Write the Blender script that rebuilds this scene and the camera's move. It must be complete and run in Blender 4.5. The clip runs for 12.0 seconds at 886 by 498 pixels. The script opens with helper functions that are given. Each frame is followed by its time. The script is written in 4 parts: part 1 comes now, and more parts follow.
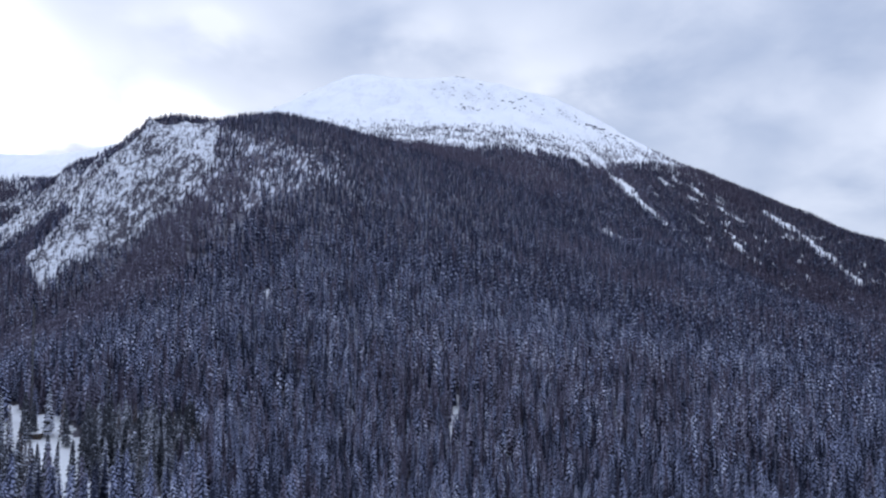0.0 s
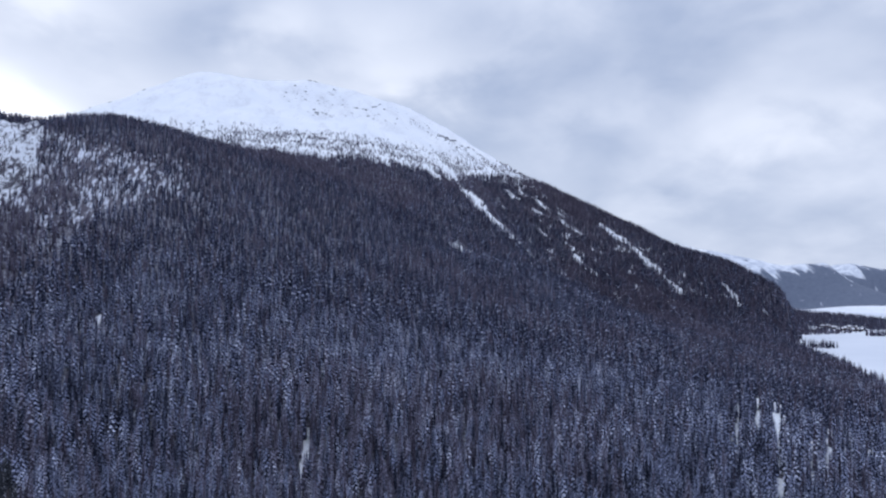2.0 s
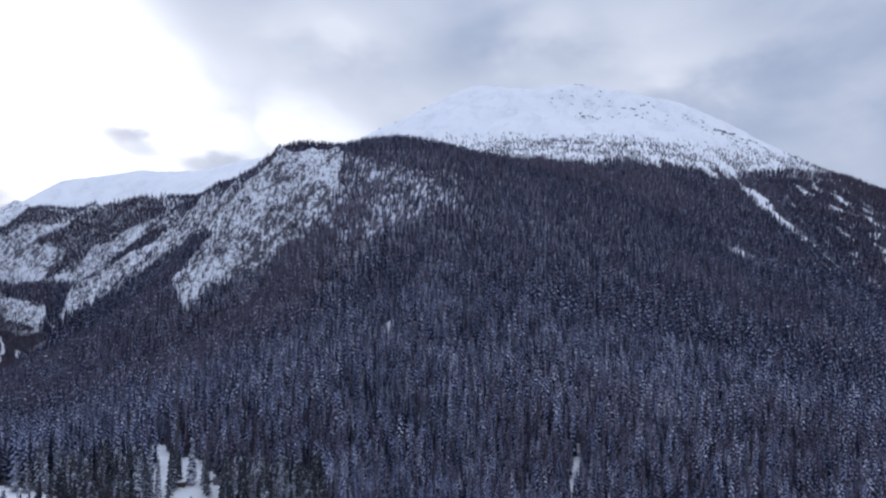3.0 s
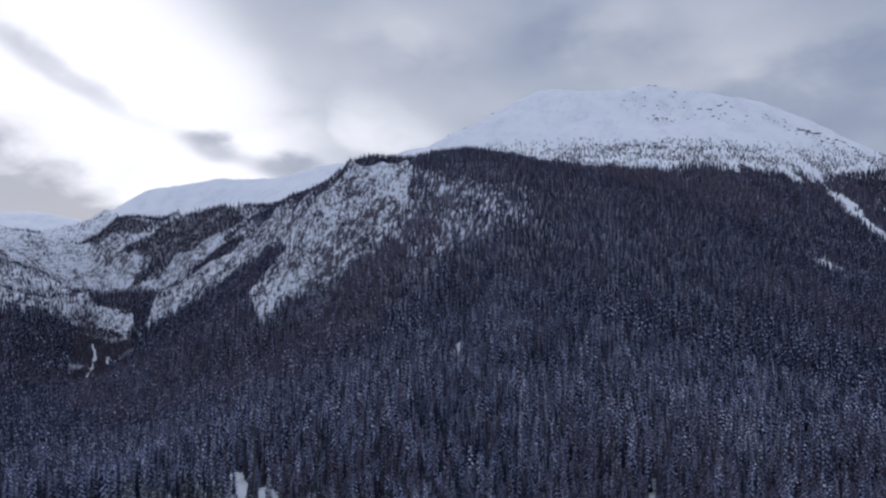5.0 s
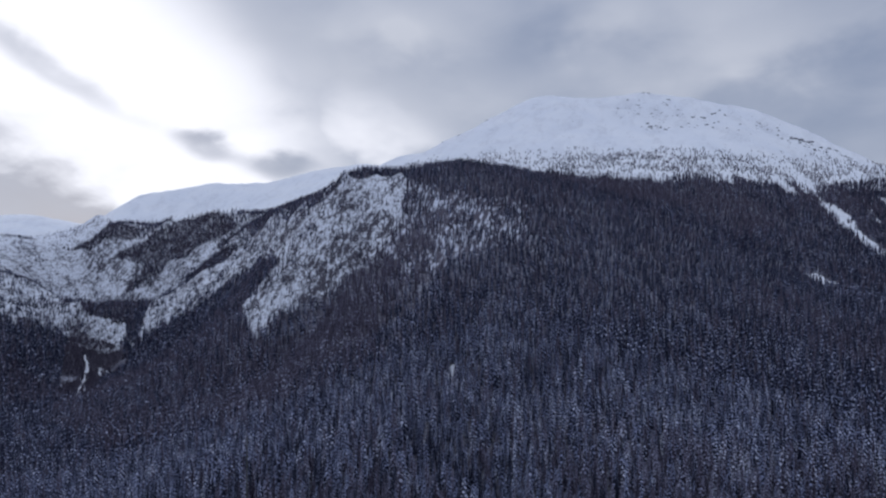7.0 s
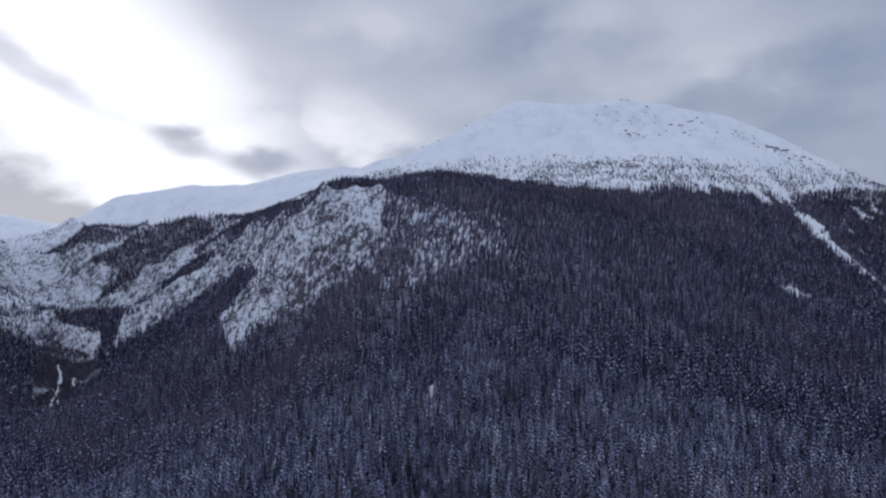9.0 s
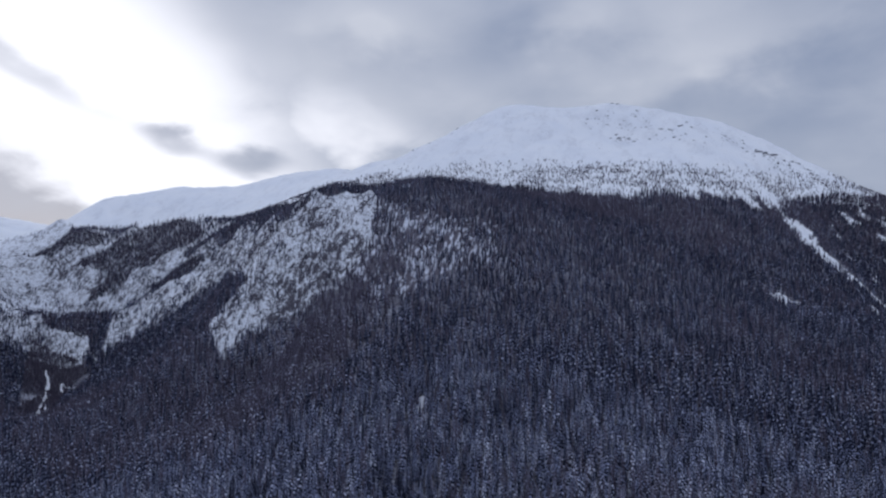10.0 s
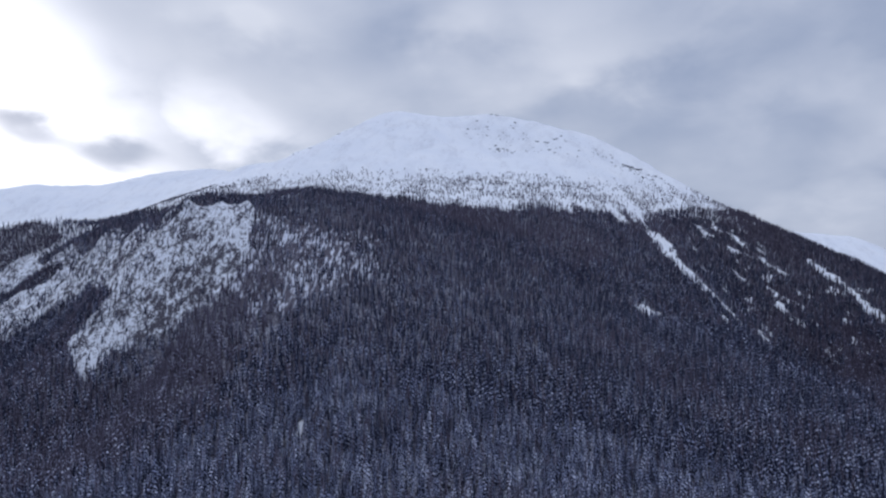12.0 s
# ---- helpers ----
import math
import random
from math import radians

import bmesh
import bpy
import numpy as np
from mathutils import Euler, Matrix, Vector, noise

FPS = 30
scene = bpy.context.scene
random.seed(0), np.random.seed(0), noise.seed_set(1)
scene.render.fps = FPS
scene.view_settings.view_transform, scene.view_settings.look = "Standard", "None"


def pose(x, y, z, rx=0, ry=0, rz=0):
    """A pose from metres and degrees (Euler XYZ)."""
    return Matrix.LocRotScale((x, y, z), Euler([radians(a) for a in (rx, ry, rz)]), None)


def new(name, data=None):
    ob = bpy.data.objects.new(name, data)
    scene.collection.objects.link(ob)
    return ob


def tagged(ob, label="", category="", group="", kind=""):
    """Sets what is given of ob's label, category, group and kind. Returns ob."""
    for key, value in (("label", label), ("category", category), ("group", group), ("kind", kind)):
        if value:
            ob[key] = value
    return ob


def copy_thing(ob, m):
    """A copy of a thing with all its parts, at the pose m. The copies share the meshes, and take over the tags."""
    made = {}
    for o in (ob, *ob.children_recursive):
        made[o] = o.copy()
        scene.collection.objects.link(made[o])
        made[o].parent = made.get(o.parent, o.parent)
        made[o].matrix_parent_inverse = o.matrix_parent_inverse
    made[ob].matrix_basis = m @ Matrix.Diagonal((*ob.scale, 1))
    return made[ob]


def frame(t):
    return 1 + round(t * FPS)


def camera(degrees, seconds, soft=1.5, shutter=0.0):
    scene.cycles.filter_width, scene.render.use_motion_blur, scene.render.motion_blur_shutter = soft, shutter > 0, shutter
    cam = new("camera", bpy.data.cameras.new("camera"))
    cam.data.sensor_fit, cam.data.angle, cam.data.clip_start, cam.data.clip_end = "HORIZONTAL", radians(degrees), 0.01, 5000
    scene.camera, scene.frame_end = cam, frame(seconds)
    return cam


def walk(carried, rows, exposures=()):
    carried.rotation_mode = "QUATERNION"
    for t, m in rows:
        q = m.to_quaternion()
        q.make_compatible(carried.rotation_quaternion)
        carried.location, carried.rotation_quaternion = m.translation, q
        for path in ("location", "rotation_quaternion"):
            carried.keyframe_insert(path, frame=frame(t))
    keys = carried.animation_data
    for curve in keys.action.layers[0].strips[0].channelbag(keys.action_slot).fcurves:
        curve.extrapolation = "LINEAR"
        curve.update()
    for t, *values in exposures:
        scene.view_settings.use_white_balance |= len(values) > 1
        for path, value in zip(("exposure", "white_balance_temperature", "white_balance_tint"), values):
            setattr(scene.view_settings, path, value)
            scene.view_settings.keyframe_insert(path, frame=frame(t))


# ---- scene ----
cam = camera(65.05, 12.0, soft=2.3)
PATH = [
    (0.0, pose(0.00, 0.00, 128.00, 92.31, 0.02, -0.00)),
    (0.5, pose(-0.15, -0.03, 133.01, 92.32, -0.01, -1.49)),
    (0.8, pose(-0.22, -0.01, 136.03, 92.29, -0.04, -2.09)),
    (0.9, pose(-0.25, -0.01, 137.04, 92.29, 0.05, -8.73)),
    (1.0, pose(-0.27, 0.00, 138.05, 92.27, 0.13, -11.58)),
    (1.5, pose(-0.36, 0.08, 143.13, 92.27, 0.09, -11.86)),
    (2.0, pose(-0.44, 0.21, 148.23, 92.30, 0.06, -12.13)),
    (2.2, pose(-0.46, 0.27, 150.27, 92.31, 0.02, -11.95)),
    (2.3, pose(-0.47, 0.30, 151.30, 92.31, 0.00, -11.20)),
    (2.4, pose(-0.48, 0.33, 152.32, 92.32, -0.02, -9.40)),
    (2.5, pose(-0.49, 0.37, 153.35, 92.32, -0.04, -4.71)),
    (2.6, pose(-0.49, 0.40, 154.38, 92.31, -0.06, -2.50)),
    (2.8, pose(-0.51, 0.48, 156.44, 92.30, -0.11, 0.90)),
    (2.9, pose(-0.51, 0.52, 157.47, 92.29, -0.14, 5.20)),
    (3.0, pose(-0.52, 0.56, 158.50, 92.28, -0.17, 9.70)),
    (3.1, pose(-0.52, 0.60, 159.54, 92.27, -0.16, 11.20)),
    (3.2, pose(-0.52, 0.65, 160.57, 92.26, -0.16, 12.50)),
    (3.5, pose(-0.53, 0.78, 163.68, 92.23, -0.15, 15.76)),
    (5.5, pose(-0.45, 1.82, 184.55, 92.12, 0.00, 15.33)),
    (6.0, pose(-0.42, 2.09, 189.80, 92.11, -0.01, 15.25)),
    (6.5, pose(-0.37, 2.35, 195.07, 92.09, 0.02, 15.16)),
    (7.0, pose(-0.33, 2.60, 200.34, 92.07, 0.00, 14.98)),
    (7.5, pose(-0.28, 2.83, 205.62, 92.00, 0.02, 13.84)),
    (7.7, pose(-0.26, 2.91, 207.73, 91.98, 0.02, 13.45)),
    (9.3, pose(-0.15, 3.41, 224.65, 91.82, -0.03, 13.25)),
    (9.5, pose(-0.14, 3.45, 226.76, 91.80, -0.03, 13.20)),
    (10.0, pose(-0.13, 3.50, 232.05, 91.79, -0.06, 12.54)),
    (10.5, pose(-0.13, 3.50, 237.32, 91.78, -0.04, 9.35)),
    (11.0, pose(-0.15, 3.44, 242.59, 91.72, -0.03, 5.53)),
    (11.5, pose(-0.18, 3.31, 247.85, 91.68, -0.09, 2.83)),
    (12.0, pose(-0.23, 3.12, 253.10, 91.71, -0.10, 2.78)),
]
EXPOSURES = [(0.0, 0.11, 6000, 12), (0.8, 0.11, 6000, 12), (1.0, 0.05, 6000, 12), (2.4, 0.05, 6000, 12), (3.0, -0.17, 6000, 12.5), (3.5, -0.52, 6000, 13), (5.5, -0.62, 6000, 13), (9.5, -0.60, 6000, 13), (11.0, -0.45, 6000, 13), (12.0, -0.34, 6000, 13)]
walk(cam, PATH, EXPOSURES)

# ---- sky and sun ----
SUN_AZ, SUN_EL = -43.0, 14.0          # degrees from north (+y), clockwise; behind thin cloud
sun_way = Vector((math.sin(radians(SUN_AZ)) * math.cos(radians(SUN_EL)),
                  math.cos(radians(SUN_AZ)) * math.cos(radians(SUN_EL)), math.sin(radians(SUN_EL))))
sun = new("sun", bpy.data.lights.new("sun", "SUN"))
sun.data.energy, sun.data.angle, sun.data.color = 0.5, radians(20), (1.0, 0.95, 0.88)
sun.rotation_mode = "QUATERNION"
sun.rotation_quaternion = (-sun_way).to_track_quat("-Z", "Y")


class Nodes:
    """Short hand for a node tree."""

    def __init__(self, tree):
        self.tree = tree
        tree.nodes.clear()

    def add(self, kind, values=None, **settings):
        node = self.tree.nodes.new(kind)
        for key, value in settings.items():
            setattr(node, key, value)
        for key, value in (values or {}).items():
            if isinstance(value, bpy.types.NodeSocket):
                self.tree.links.new(value, node.inputs[key])
            else:
                node.inputs[key].default_value = value
        return node

    def math(self, op, a, b=0.0, c=0.0, clamp=False):
        return self.add("ShaderNodeMath", {0: a, 1: b, 2: c}, operation=op, use_clamp=clamp).outputs[0]

    def vec(self, op, a, b=(0, 0, 0)):
        node = self.add("ShaderNodeVectorMath", {0: a, 1: b}, operation=op)
        return node.outputs["Value"] if op == "DOT_PRODUCT" else node.outputs["Vector"]

    def span(self, value, lo, hi, to_lo=0.0, to_hi=1.0, smooth=True):
        return self.add("ShaderNodeMapRange", {0: value, 1: lo, 2: hi, 3: to_lo, 4: to_hi},
                        interpolation_type="SMOOTHSTEP" if smooth else "LINEAR").outputs[0]

    def noise(self, vector, scale, detail=3.0, rough=0.5, distort=0.0):
        return self.add("ShaderNodeTexNoise", {"Vector": vector, "Scale": scale, "Detail": detail,
                                               "Roughness": rough, "Distortion": distort}).outputs[0]

    def mix(self, factor, a, b):
        node = self.add("ShaderNodeMix", {0: factor}, data_type="RGBA")
        for k, v in ((6, a), (7, b)):
            if isinstance(v, bpy.types.NodeSocket):
                self.tree.links.new(v, node.inputs[k])
            else:
                node.inputs[k].default_value = (*v, 1.0)
        return node.outputs[2]


world = bpy.data.worlds.new("world")
scene.world = world
world.use_nodes = True
n = Nodes(world.node_tree)
way = n.vec("NORMALIZE", n.add("ShaderNodeTexCoord").outputs["Generated"])
split = n.add("ShaderNodeSeparateXYZ", {0: way})
up = n.math("MAXIMUM", split.outputs[2], 0.0)
sky = n.add("ShaderNodeTexSky", sky_type="NISHITA", sun_disc=False, sun_elevation=radians(SUN_EL), sun_rotation=radians(SUN_AZ))
clear = n.add("ShaderNodeVectorMath", {0: sky.outputs[0], "Scale": 0.10}, operation="SCALE").outputs[0]
blue = n.mix(0.92, clear, (0.375, 0.447, 0.60))
# the cloud deck: a flat layer seen from below, so that it draws out towards the horizon
flat = n.math("DIVIDE", 1.0, n.math("ADD", up, 0.42))
deck = n.add("ShaderNodeCombineXYZ", {0: n.math("MULTIPLY", split.outputs[0], flat), 1: n.math("MULTIPLY", split.outputs[1], flat), 2: 0.35}).outputs[0]
billow = n.noise(deck, 2.6, 4.0, 0.46, 0.2)
wisp = n.noise(n.vec("ADD", deck, (7.3, 2.1, 0.0)), 6.0, 5.0, 0.50, 0.2)
azimuth = n.math("MULTIPLY", n.math("ARCTAN2", split.outputs[0], split.outputs[1]), 57.2958)
above = n.math("MULTIPLY", n.math("ARCSINE", split.outputs[2]), 57.2958)
calm = (n.math("ADD", azimuth, n.math("MULTIPLY", n.math("SUBTRACT", billow, 0.5), 7.0)), n.math("ADD", above, n.math("MULTIPLY", n.math("SUBTRACT", wisp, 0.5), 2.6)))
azimuth = n.math("ADD", azimuth, n.math("MULTIPLY", n.math("SUBTRACT", billow, 0.5), 14.0))
above = n.math("ADD", above, n.math("MULTIPLY", n.math("SUBTRACT", wisp, 0.5), 7.0))


def bank(az, el, half_long, half_wide, tilt, where=(azimuth, above)):
    """How far inside a soft-edged cloud bank, 0 to 1."""
    c, s = math.cos(radians(tilt)), math.sin(radians(tilt))
    dx, dy = n.math("SUBTRACT", where[0], az), n.math("SUBTRACT", where[1], el)
    along = n.math("DIVIDE", n.math("ADD", n.math("MULTIPLY", dx, c), n.math("MULTIPLY", dy, s)), half_long)
    across = n.math("DIVIDE", n.math("SUBTRACT", n.math("MULTIPLY", dy, c), n.math("MULTIPLY", dx, s)), half_wide)
    far = n.math("SQRT", n.math("ADD", n.math("MULTIPLY", along, along), n.math("MULTIPLY", across, across)))
    return n.span(far, 1.5, 0.25)


THIN = [(-24.5, 17, 3.0, 4.0, 0), (-18.5, 19.2, 1.8, 1.3, 0), (-3.5, 19.0, 2.0, 1.2, 0), (8.5, 15.2, 1.6, 0.8, 0), (-19, 11.5, 3.0, 1.2, -10), (-20, 20, 4.2, 2.4, -10), (-17, 15, 10.0, 4.5, -15), (-14, 20, 7.0, 3.0, 0), (-3, 20, 3.3, 2.1, 15), (9, 16, 7.9, 1.9, 12), (-26, 12, 7.0, 1.4, -12), (38, 13, 10.3, 3.5, 20), (4, 19, 9.0, 2.8, -5), (31, 8, 12.0, 2.8, 15)]
THICK = [(-8, 19, 5.6, 3.7, 0), (15, 14, 6.5, 5.1, 0), (28, 19, 9.3, 3.7, 10), (42, 17, 9.3, 2.8, 15), (29, 10, 14.0, 6.0, 0)]
tone = n.math("ADD", n.math("MULTIPLY", n.math("SUBTRACT", billow, 0.5), 0.85), n.math("MULTIPLY", n.math("SUBTRACT", wisp, 0.5), 0.6))
tone = n.math("ADD", tone, 0.42)
for k, b in enumerate(THIN):
    tone = n.math("ADD", tone, n.math("MULTIPLY", bank(*b, where=calm if k < 5 else (azimuth, above)), 0.20 if k < 5 else 0.23))
for b in THICK:
    tone = n.math("SUBTRACT", tone, n.math("MULTIPLY", bank(*b), 0.25))
colour = n.mix(n.math("ADD", tone, 0.0, clamp=True), blue, (0.86, 0.885, 0.94))
# thin cloud before the low sun lets its light through, thick banks hold it back
glow = n.math("MAXIMUM", bank(-41, 13, 22.0, 10.5, -38), n.math("MULTIPLY", bank(-21, 12, 8.0, 3.2, -20), 0.36))
shade = 0.0
for b in ((-44.5, 14.6, 7.5, 1.2, -27), (-34.3, 9.7, 2.6, 0.9, -10), (-28.5, 8.6, 3.4, 1.0, 0), (-47, 5.6, 11.0, 2.6, -18), (-47, 4.0, 12.0, 2.2, -14)):
    shade = n.math("ADD", shade, bank(*b, where=calm))
torn = n.math("ADD", n.math("MULTIPLY", n.math("SUBTRACT", billow, 0.5), 0.85), n.math("MULTIPLY", n.math("SUBTRACT", wisp, 0.5), 0.7))
through_cloud = n.span(n.math("SUBTRACT", n.math("ADD", glow, n.math("MULTIPLY", torn, n.math("ADD", n.math("MULTIPLY", glow, 2.0), 0.2, clamp=True))), n.math("MULTIPLY", shade, 0.66)), -0.10, 0.90)
colour = n.mix(through_cloud, colour, (1.62, 1.59, 1.57))
# an overcast sky is brightest overhead
overhead = n.span(up, 0.30, 1.0, 1.0, 1.8)
colour = n.add("ShaderNodeVectorMath", {0: colour, "Scale": overhead}, operation="SCALE").outputs[0]
back = n.add("ShaderNodeBackground", {"Color": colour, "Strength": 1.0})
n.tree.links.new(back.outputs[0], n.add("ShaderNodeOutputWorld").inputs[0])


# ---- materials ----
def material(name):
    m = bpy.data.materials.new(name)
    m.use_nodes = True
    n = Nodes(m.node_tree)
    return m, n, n.add("ShaderNodeTexCoord").outputs["Object"]


def finish(n, colour, rough, bump=None, strength=0.3, distance=1.0, metal=0.0):
    values = {"Base Color": colour if isinstance(colour, bpy.types.NodeSocket) else (*colour, 1.0), "Roughness": rough, "Metallic": metal}
    if bump is not None:
        values["Normal"] = n.add("ShaderNodeBump", {"Height": bump, "Strength": strength, "Distance": distance}).outputs[0]
    shader = n.add("ShaderNodeBsdfPrincipled", values)
    shader.inputs["Specular IOR Level"].default_value = 0.25
    n.tree.links.new(shader.outputs[0], n.add("ShaderNodeOutputMaterial").inputs[0])


def snow_ground():
    """Snow, with rock where the ground is steep or wind-bared, scrub in patches, and slope shading greyed in."""
    m, n, at = material("snow_and_rock")
    steep = n.add("ShaderNodeSeparateXYZ", {0: n.add("ShaderNodeNewGeometry").outputs["Normal"]}).outputs[2]
    high = n.add("ShaderNodeSeparateXYZ", {0: at}).outputs[2]
    coarse = n.noise(at, 0.012, 6.0, 0.6, 0.4)
    fine = n.noise(at, 0.11, 5.0, 0.68, 0.5)
    grain = n.noise(at, 0.5, 3.0, 0.6)
    edge = n.math("ADD", n.math("ADD", n.math("MULTIPLY", steep, 0.75), n.math("MULTIPLY", n.math("SUBTRACT", fine, 0.5), 1.1)), n.math("MULTIPLY", n.math("SUBTRACT", coarse, 0.5), 0.45))
    bare = n.span(edge, 0.43, 0.365)
    speck = n.math("MULTIPLY", n.span(n.noise(at, 0.22, 4.0, 0.7), 0.66, 0.70), n.span(coarse, 0.50, 0.58))
    bare = n.math("MAXIMUM", bare, n.math("MULTIPLY", speck, n.span(high, 420.0, 470.0)))
    bare = n.math("MULTIPLY", bare, n.span(high, 3.0, 30.0))
    rock = n.mix(grain, (0.045, 0.043, 0.052), (0.15, 0.14, 0.155))
    rock = n.mix(n.span(coarse, 0.45, 0.65), rock, (0.11, 0.088, 0.088))
    snow = n.mix(n.span(coarse, 0.3, 0.7), (0.785, 0.815, 0.875), (0.84, 0.86, 0.90))
    snow = n.mix(n.math("MULTIPLY", n.span(grain, 0.5, 0.75), 0.12), snow, (0.62, 0.64, 0.70))
    drawn = n.noise(n.add("ShaderNodeMapping", {"Vector": at, "Rotation": (0.0, 0.0, 0.5), "Scale": (1.0, 0.35, 0.6)}).outputs[0], 0.028, 6.0, 0.66, 0.7)
    blown_shade = n.math("MULTIPLY", n.math("MULTIPLY", n.span(drawn, 0.46, 0.63), n.span(fine, 0.36, 0.60)), 0.24)      # wind-thinned snow over scree, with the slope's shading painted in as grey
    snow = n.mix(blown_shade, snow, (0.36, 0.36, 0.41))
    finish(n, n.mix(bare, snow, rock), n.span(bare, 0, 1, 0.65, 0.9), n.math("ADD", fine, n.math("MULTIPLY", grain, 0.25)), 0.5, 4.0)
    return m


def crag_ground():
    """Broken cliffs: dark ledges and scrub showing through the snow along the fall line."""
    m, n, at = material("snowy_crags")
    steep = n.add("ShaderNodeSeparateXYZ", {0: n.add("ShaderNodeNewGeometry").outputs["Normal"]}).outputs[2]
    along = n.add("ShaderNodeMapping", {"Vector": at, "Rotation": (0.0, 0.0, 0.35), "Scale": (1.0, 0.55, 0.8)}).outputs[0]
    ledge = n.noise(along, 0.115, 6.0, 0.72, 0.6)
    block = n.noise(at, 0.42, 4.0, 0.65, 0.4)
    broad = n.noise(along, 0.022, 4.0, 0.6, 0.5)
    edge = n.math("ADD", n.math("MULTIPLY", n.math("SUBTRACT", ledge, 0.5), 1.6), n.math("MULTIPLY", n.math("SUBTRACT", block, 0.5), 1.1))
    edge = n.math("ADD", edge, n.math("MULTIPLY", n.math("SUBTRACT", broad, 0.5), 0.7))
    edge = n.math("ADD", edge, n.math("MULTIPLY", steep, 0.35))
    bare = n.span(edge, 0.24, 0.12)
    grain = n.noise(at, 0.7, 3.0, 0.6)
    rock = n.mix(n.span(grain, 0.3, 0.7), (0.030, 0.029, 0.042), (0.125, 0.118, 0.148))
    snow = n.mix(grain, (0.66, 0.70, 0.78), (0.78, 0.80, 0.86))
    finish(n, n.mix(bare, snow, rock), 0.8, n.math("ADD", ledge, n.math("MULTIPLY", block, 0.4)), 0.6, 5.0)
    return m


def forest_floor(name, lo, hi, drawn=(1.0, 1.0, 1.0)):
    """Snow under the trees, its dark patches painted for brushwood and for the shade between trunks; drawn stretches
    the patches along the fall line.
    """
    m, n, at = material(name)
    brush_shade = n.noise(n.add("ShaderNodeMapping", {"Vector": at, "Scale": drawn}).outputs[0], 0.55, 4.0, 0.65, 0.3)
    broad = n.noise(at, 0.03, 4.0, 0.6)
    cover = n.span(n.math("ADD", brush_shade, n.math("MULTIPLY", n.math("SUBTRACT", broad, 0.5), 0.5)), lo, hi)
    twigs = n.mix(n.noise(at, 2.0, 2.0, 0.6), (0.060, 0.055, 0.075), (0.150, 0.140, 0.175))
    finish(n, n.mix(cover, (0.62, 0.65, 0.74), twigs), 0.85, brush_shade, 0.6, 1.0)
    return m


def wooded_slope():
    """A far mountainside: woods below with blue haze mixed into their colour, broken by snowy clearings, open snow on
    top.
    """
    m, n, at = material("hazed_wooded_slope")
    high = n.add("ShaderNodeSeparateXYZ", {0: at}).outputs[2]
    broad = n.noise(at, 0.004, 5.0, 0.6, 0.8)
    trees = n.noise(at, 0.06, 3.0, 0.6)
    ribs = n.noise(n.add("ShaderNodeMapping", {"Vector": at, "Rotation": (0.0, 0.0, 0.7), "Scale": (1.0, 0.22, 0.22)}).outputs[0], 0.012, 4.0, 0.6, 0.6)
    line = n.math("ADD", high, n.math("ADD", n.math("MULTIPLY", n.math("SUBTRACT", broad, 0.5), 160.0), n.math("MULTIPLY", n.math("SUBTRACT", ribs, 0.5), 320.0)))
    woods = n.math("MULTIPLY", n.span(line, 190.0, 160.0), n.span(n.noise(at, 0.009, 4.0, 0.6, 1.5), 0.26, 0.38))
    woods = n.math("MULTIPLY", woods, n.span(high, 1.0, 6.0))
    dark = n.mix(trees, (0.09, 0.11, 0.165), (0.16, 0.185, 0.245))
    # snow greyed in colour to look as dim as the sky behind
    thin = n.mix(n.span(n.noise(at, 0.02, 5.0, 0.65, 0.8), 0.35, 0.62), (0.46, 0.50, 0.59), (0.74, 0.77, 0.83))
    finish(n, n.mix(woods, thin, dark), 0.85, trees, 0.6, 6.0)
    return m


def needles(name, dark, light, rime, frost=(0.255, 0.285, 0.43)):
    """Conifer foliage grey with hoar frost and painted-in haze, and dusted with snow on its upper sides; rime is how
    much of it is white.
    """
    m, n, at = material(name)
    geometry = n.add("ShaderNodeNewGeometry")
    up_side = n.add("ShaderNodeSeparateXYZ", {0: geometry.outputs["Normal"]}).outputs[2]
    bough = geometry.outputs["Random Per Island"]
    tree = n.add("ShaderNodeAttribute", attribute_type="GEOMETRY", attribute_name="tree").outputs["Fac"]
    twig = n.noise(at, 1.6, 2.0, 0.6)
    stand = n.noise(at, 0.016, 5.0, 0.68)
    green = n.mix(n.math("ADD", n.math("MULTIPLY", tree, 0.7), n.math("MULTIPLY", bough, 0.3)), dark, light)
    amount = n.math("ADD", n.math("MULTIPLY", n.math("SUBTRACT", up_side, 0.1), 0.75), n.math("MULTIPLY", n.math("SUBTRACT", twig, 0.5), 0.65))
    amount = n.math("ADD", amount, n.math("MULTIPLY", n.math("SUBTRACT", bough, 0.5), 0.16))
    amount = n.math("ADD", amount, n.math("MULTIPLY", n.math("SUBTRACT", tree, 0.5), 0.60))
    amount = n.math("ADD", amount, n.math("ADD", n.math("MULTIPLY", n.math("SUBTRACT", stand, 0.5), 0.75), rime))
    hoar = n.mix(n.span(amount, 0.08, 0.68), green, frost)
    finish(n, n.mix(n.math("MULTIPLY", n.span(amount, 0.64, 0.84), 0.75), hoar, (0.70, 0.735, 0.88)), 0.8)
    return m


def plain(name, a, b, scale, rough=0.7, bump=0.2):
    m, n, at = material(name)
    t = n.noise(at, scale, 4.0, 0.6)
    finish(n, n.mix(t, a, b), rough, t, bump, 0.05)
    return m


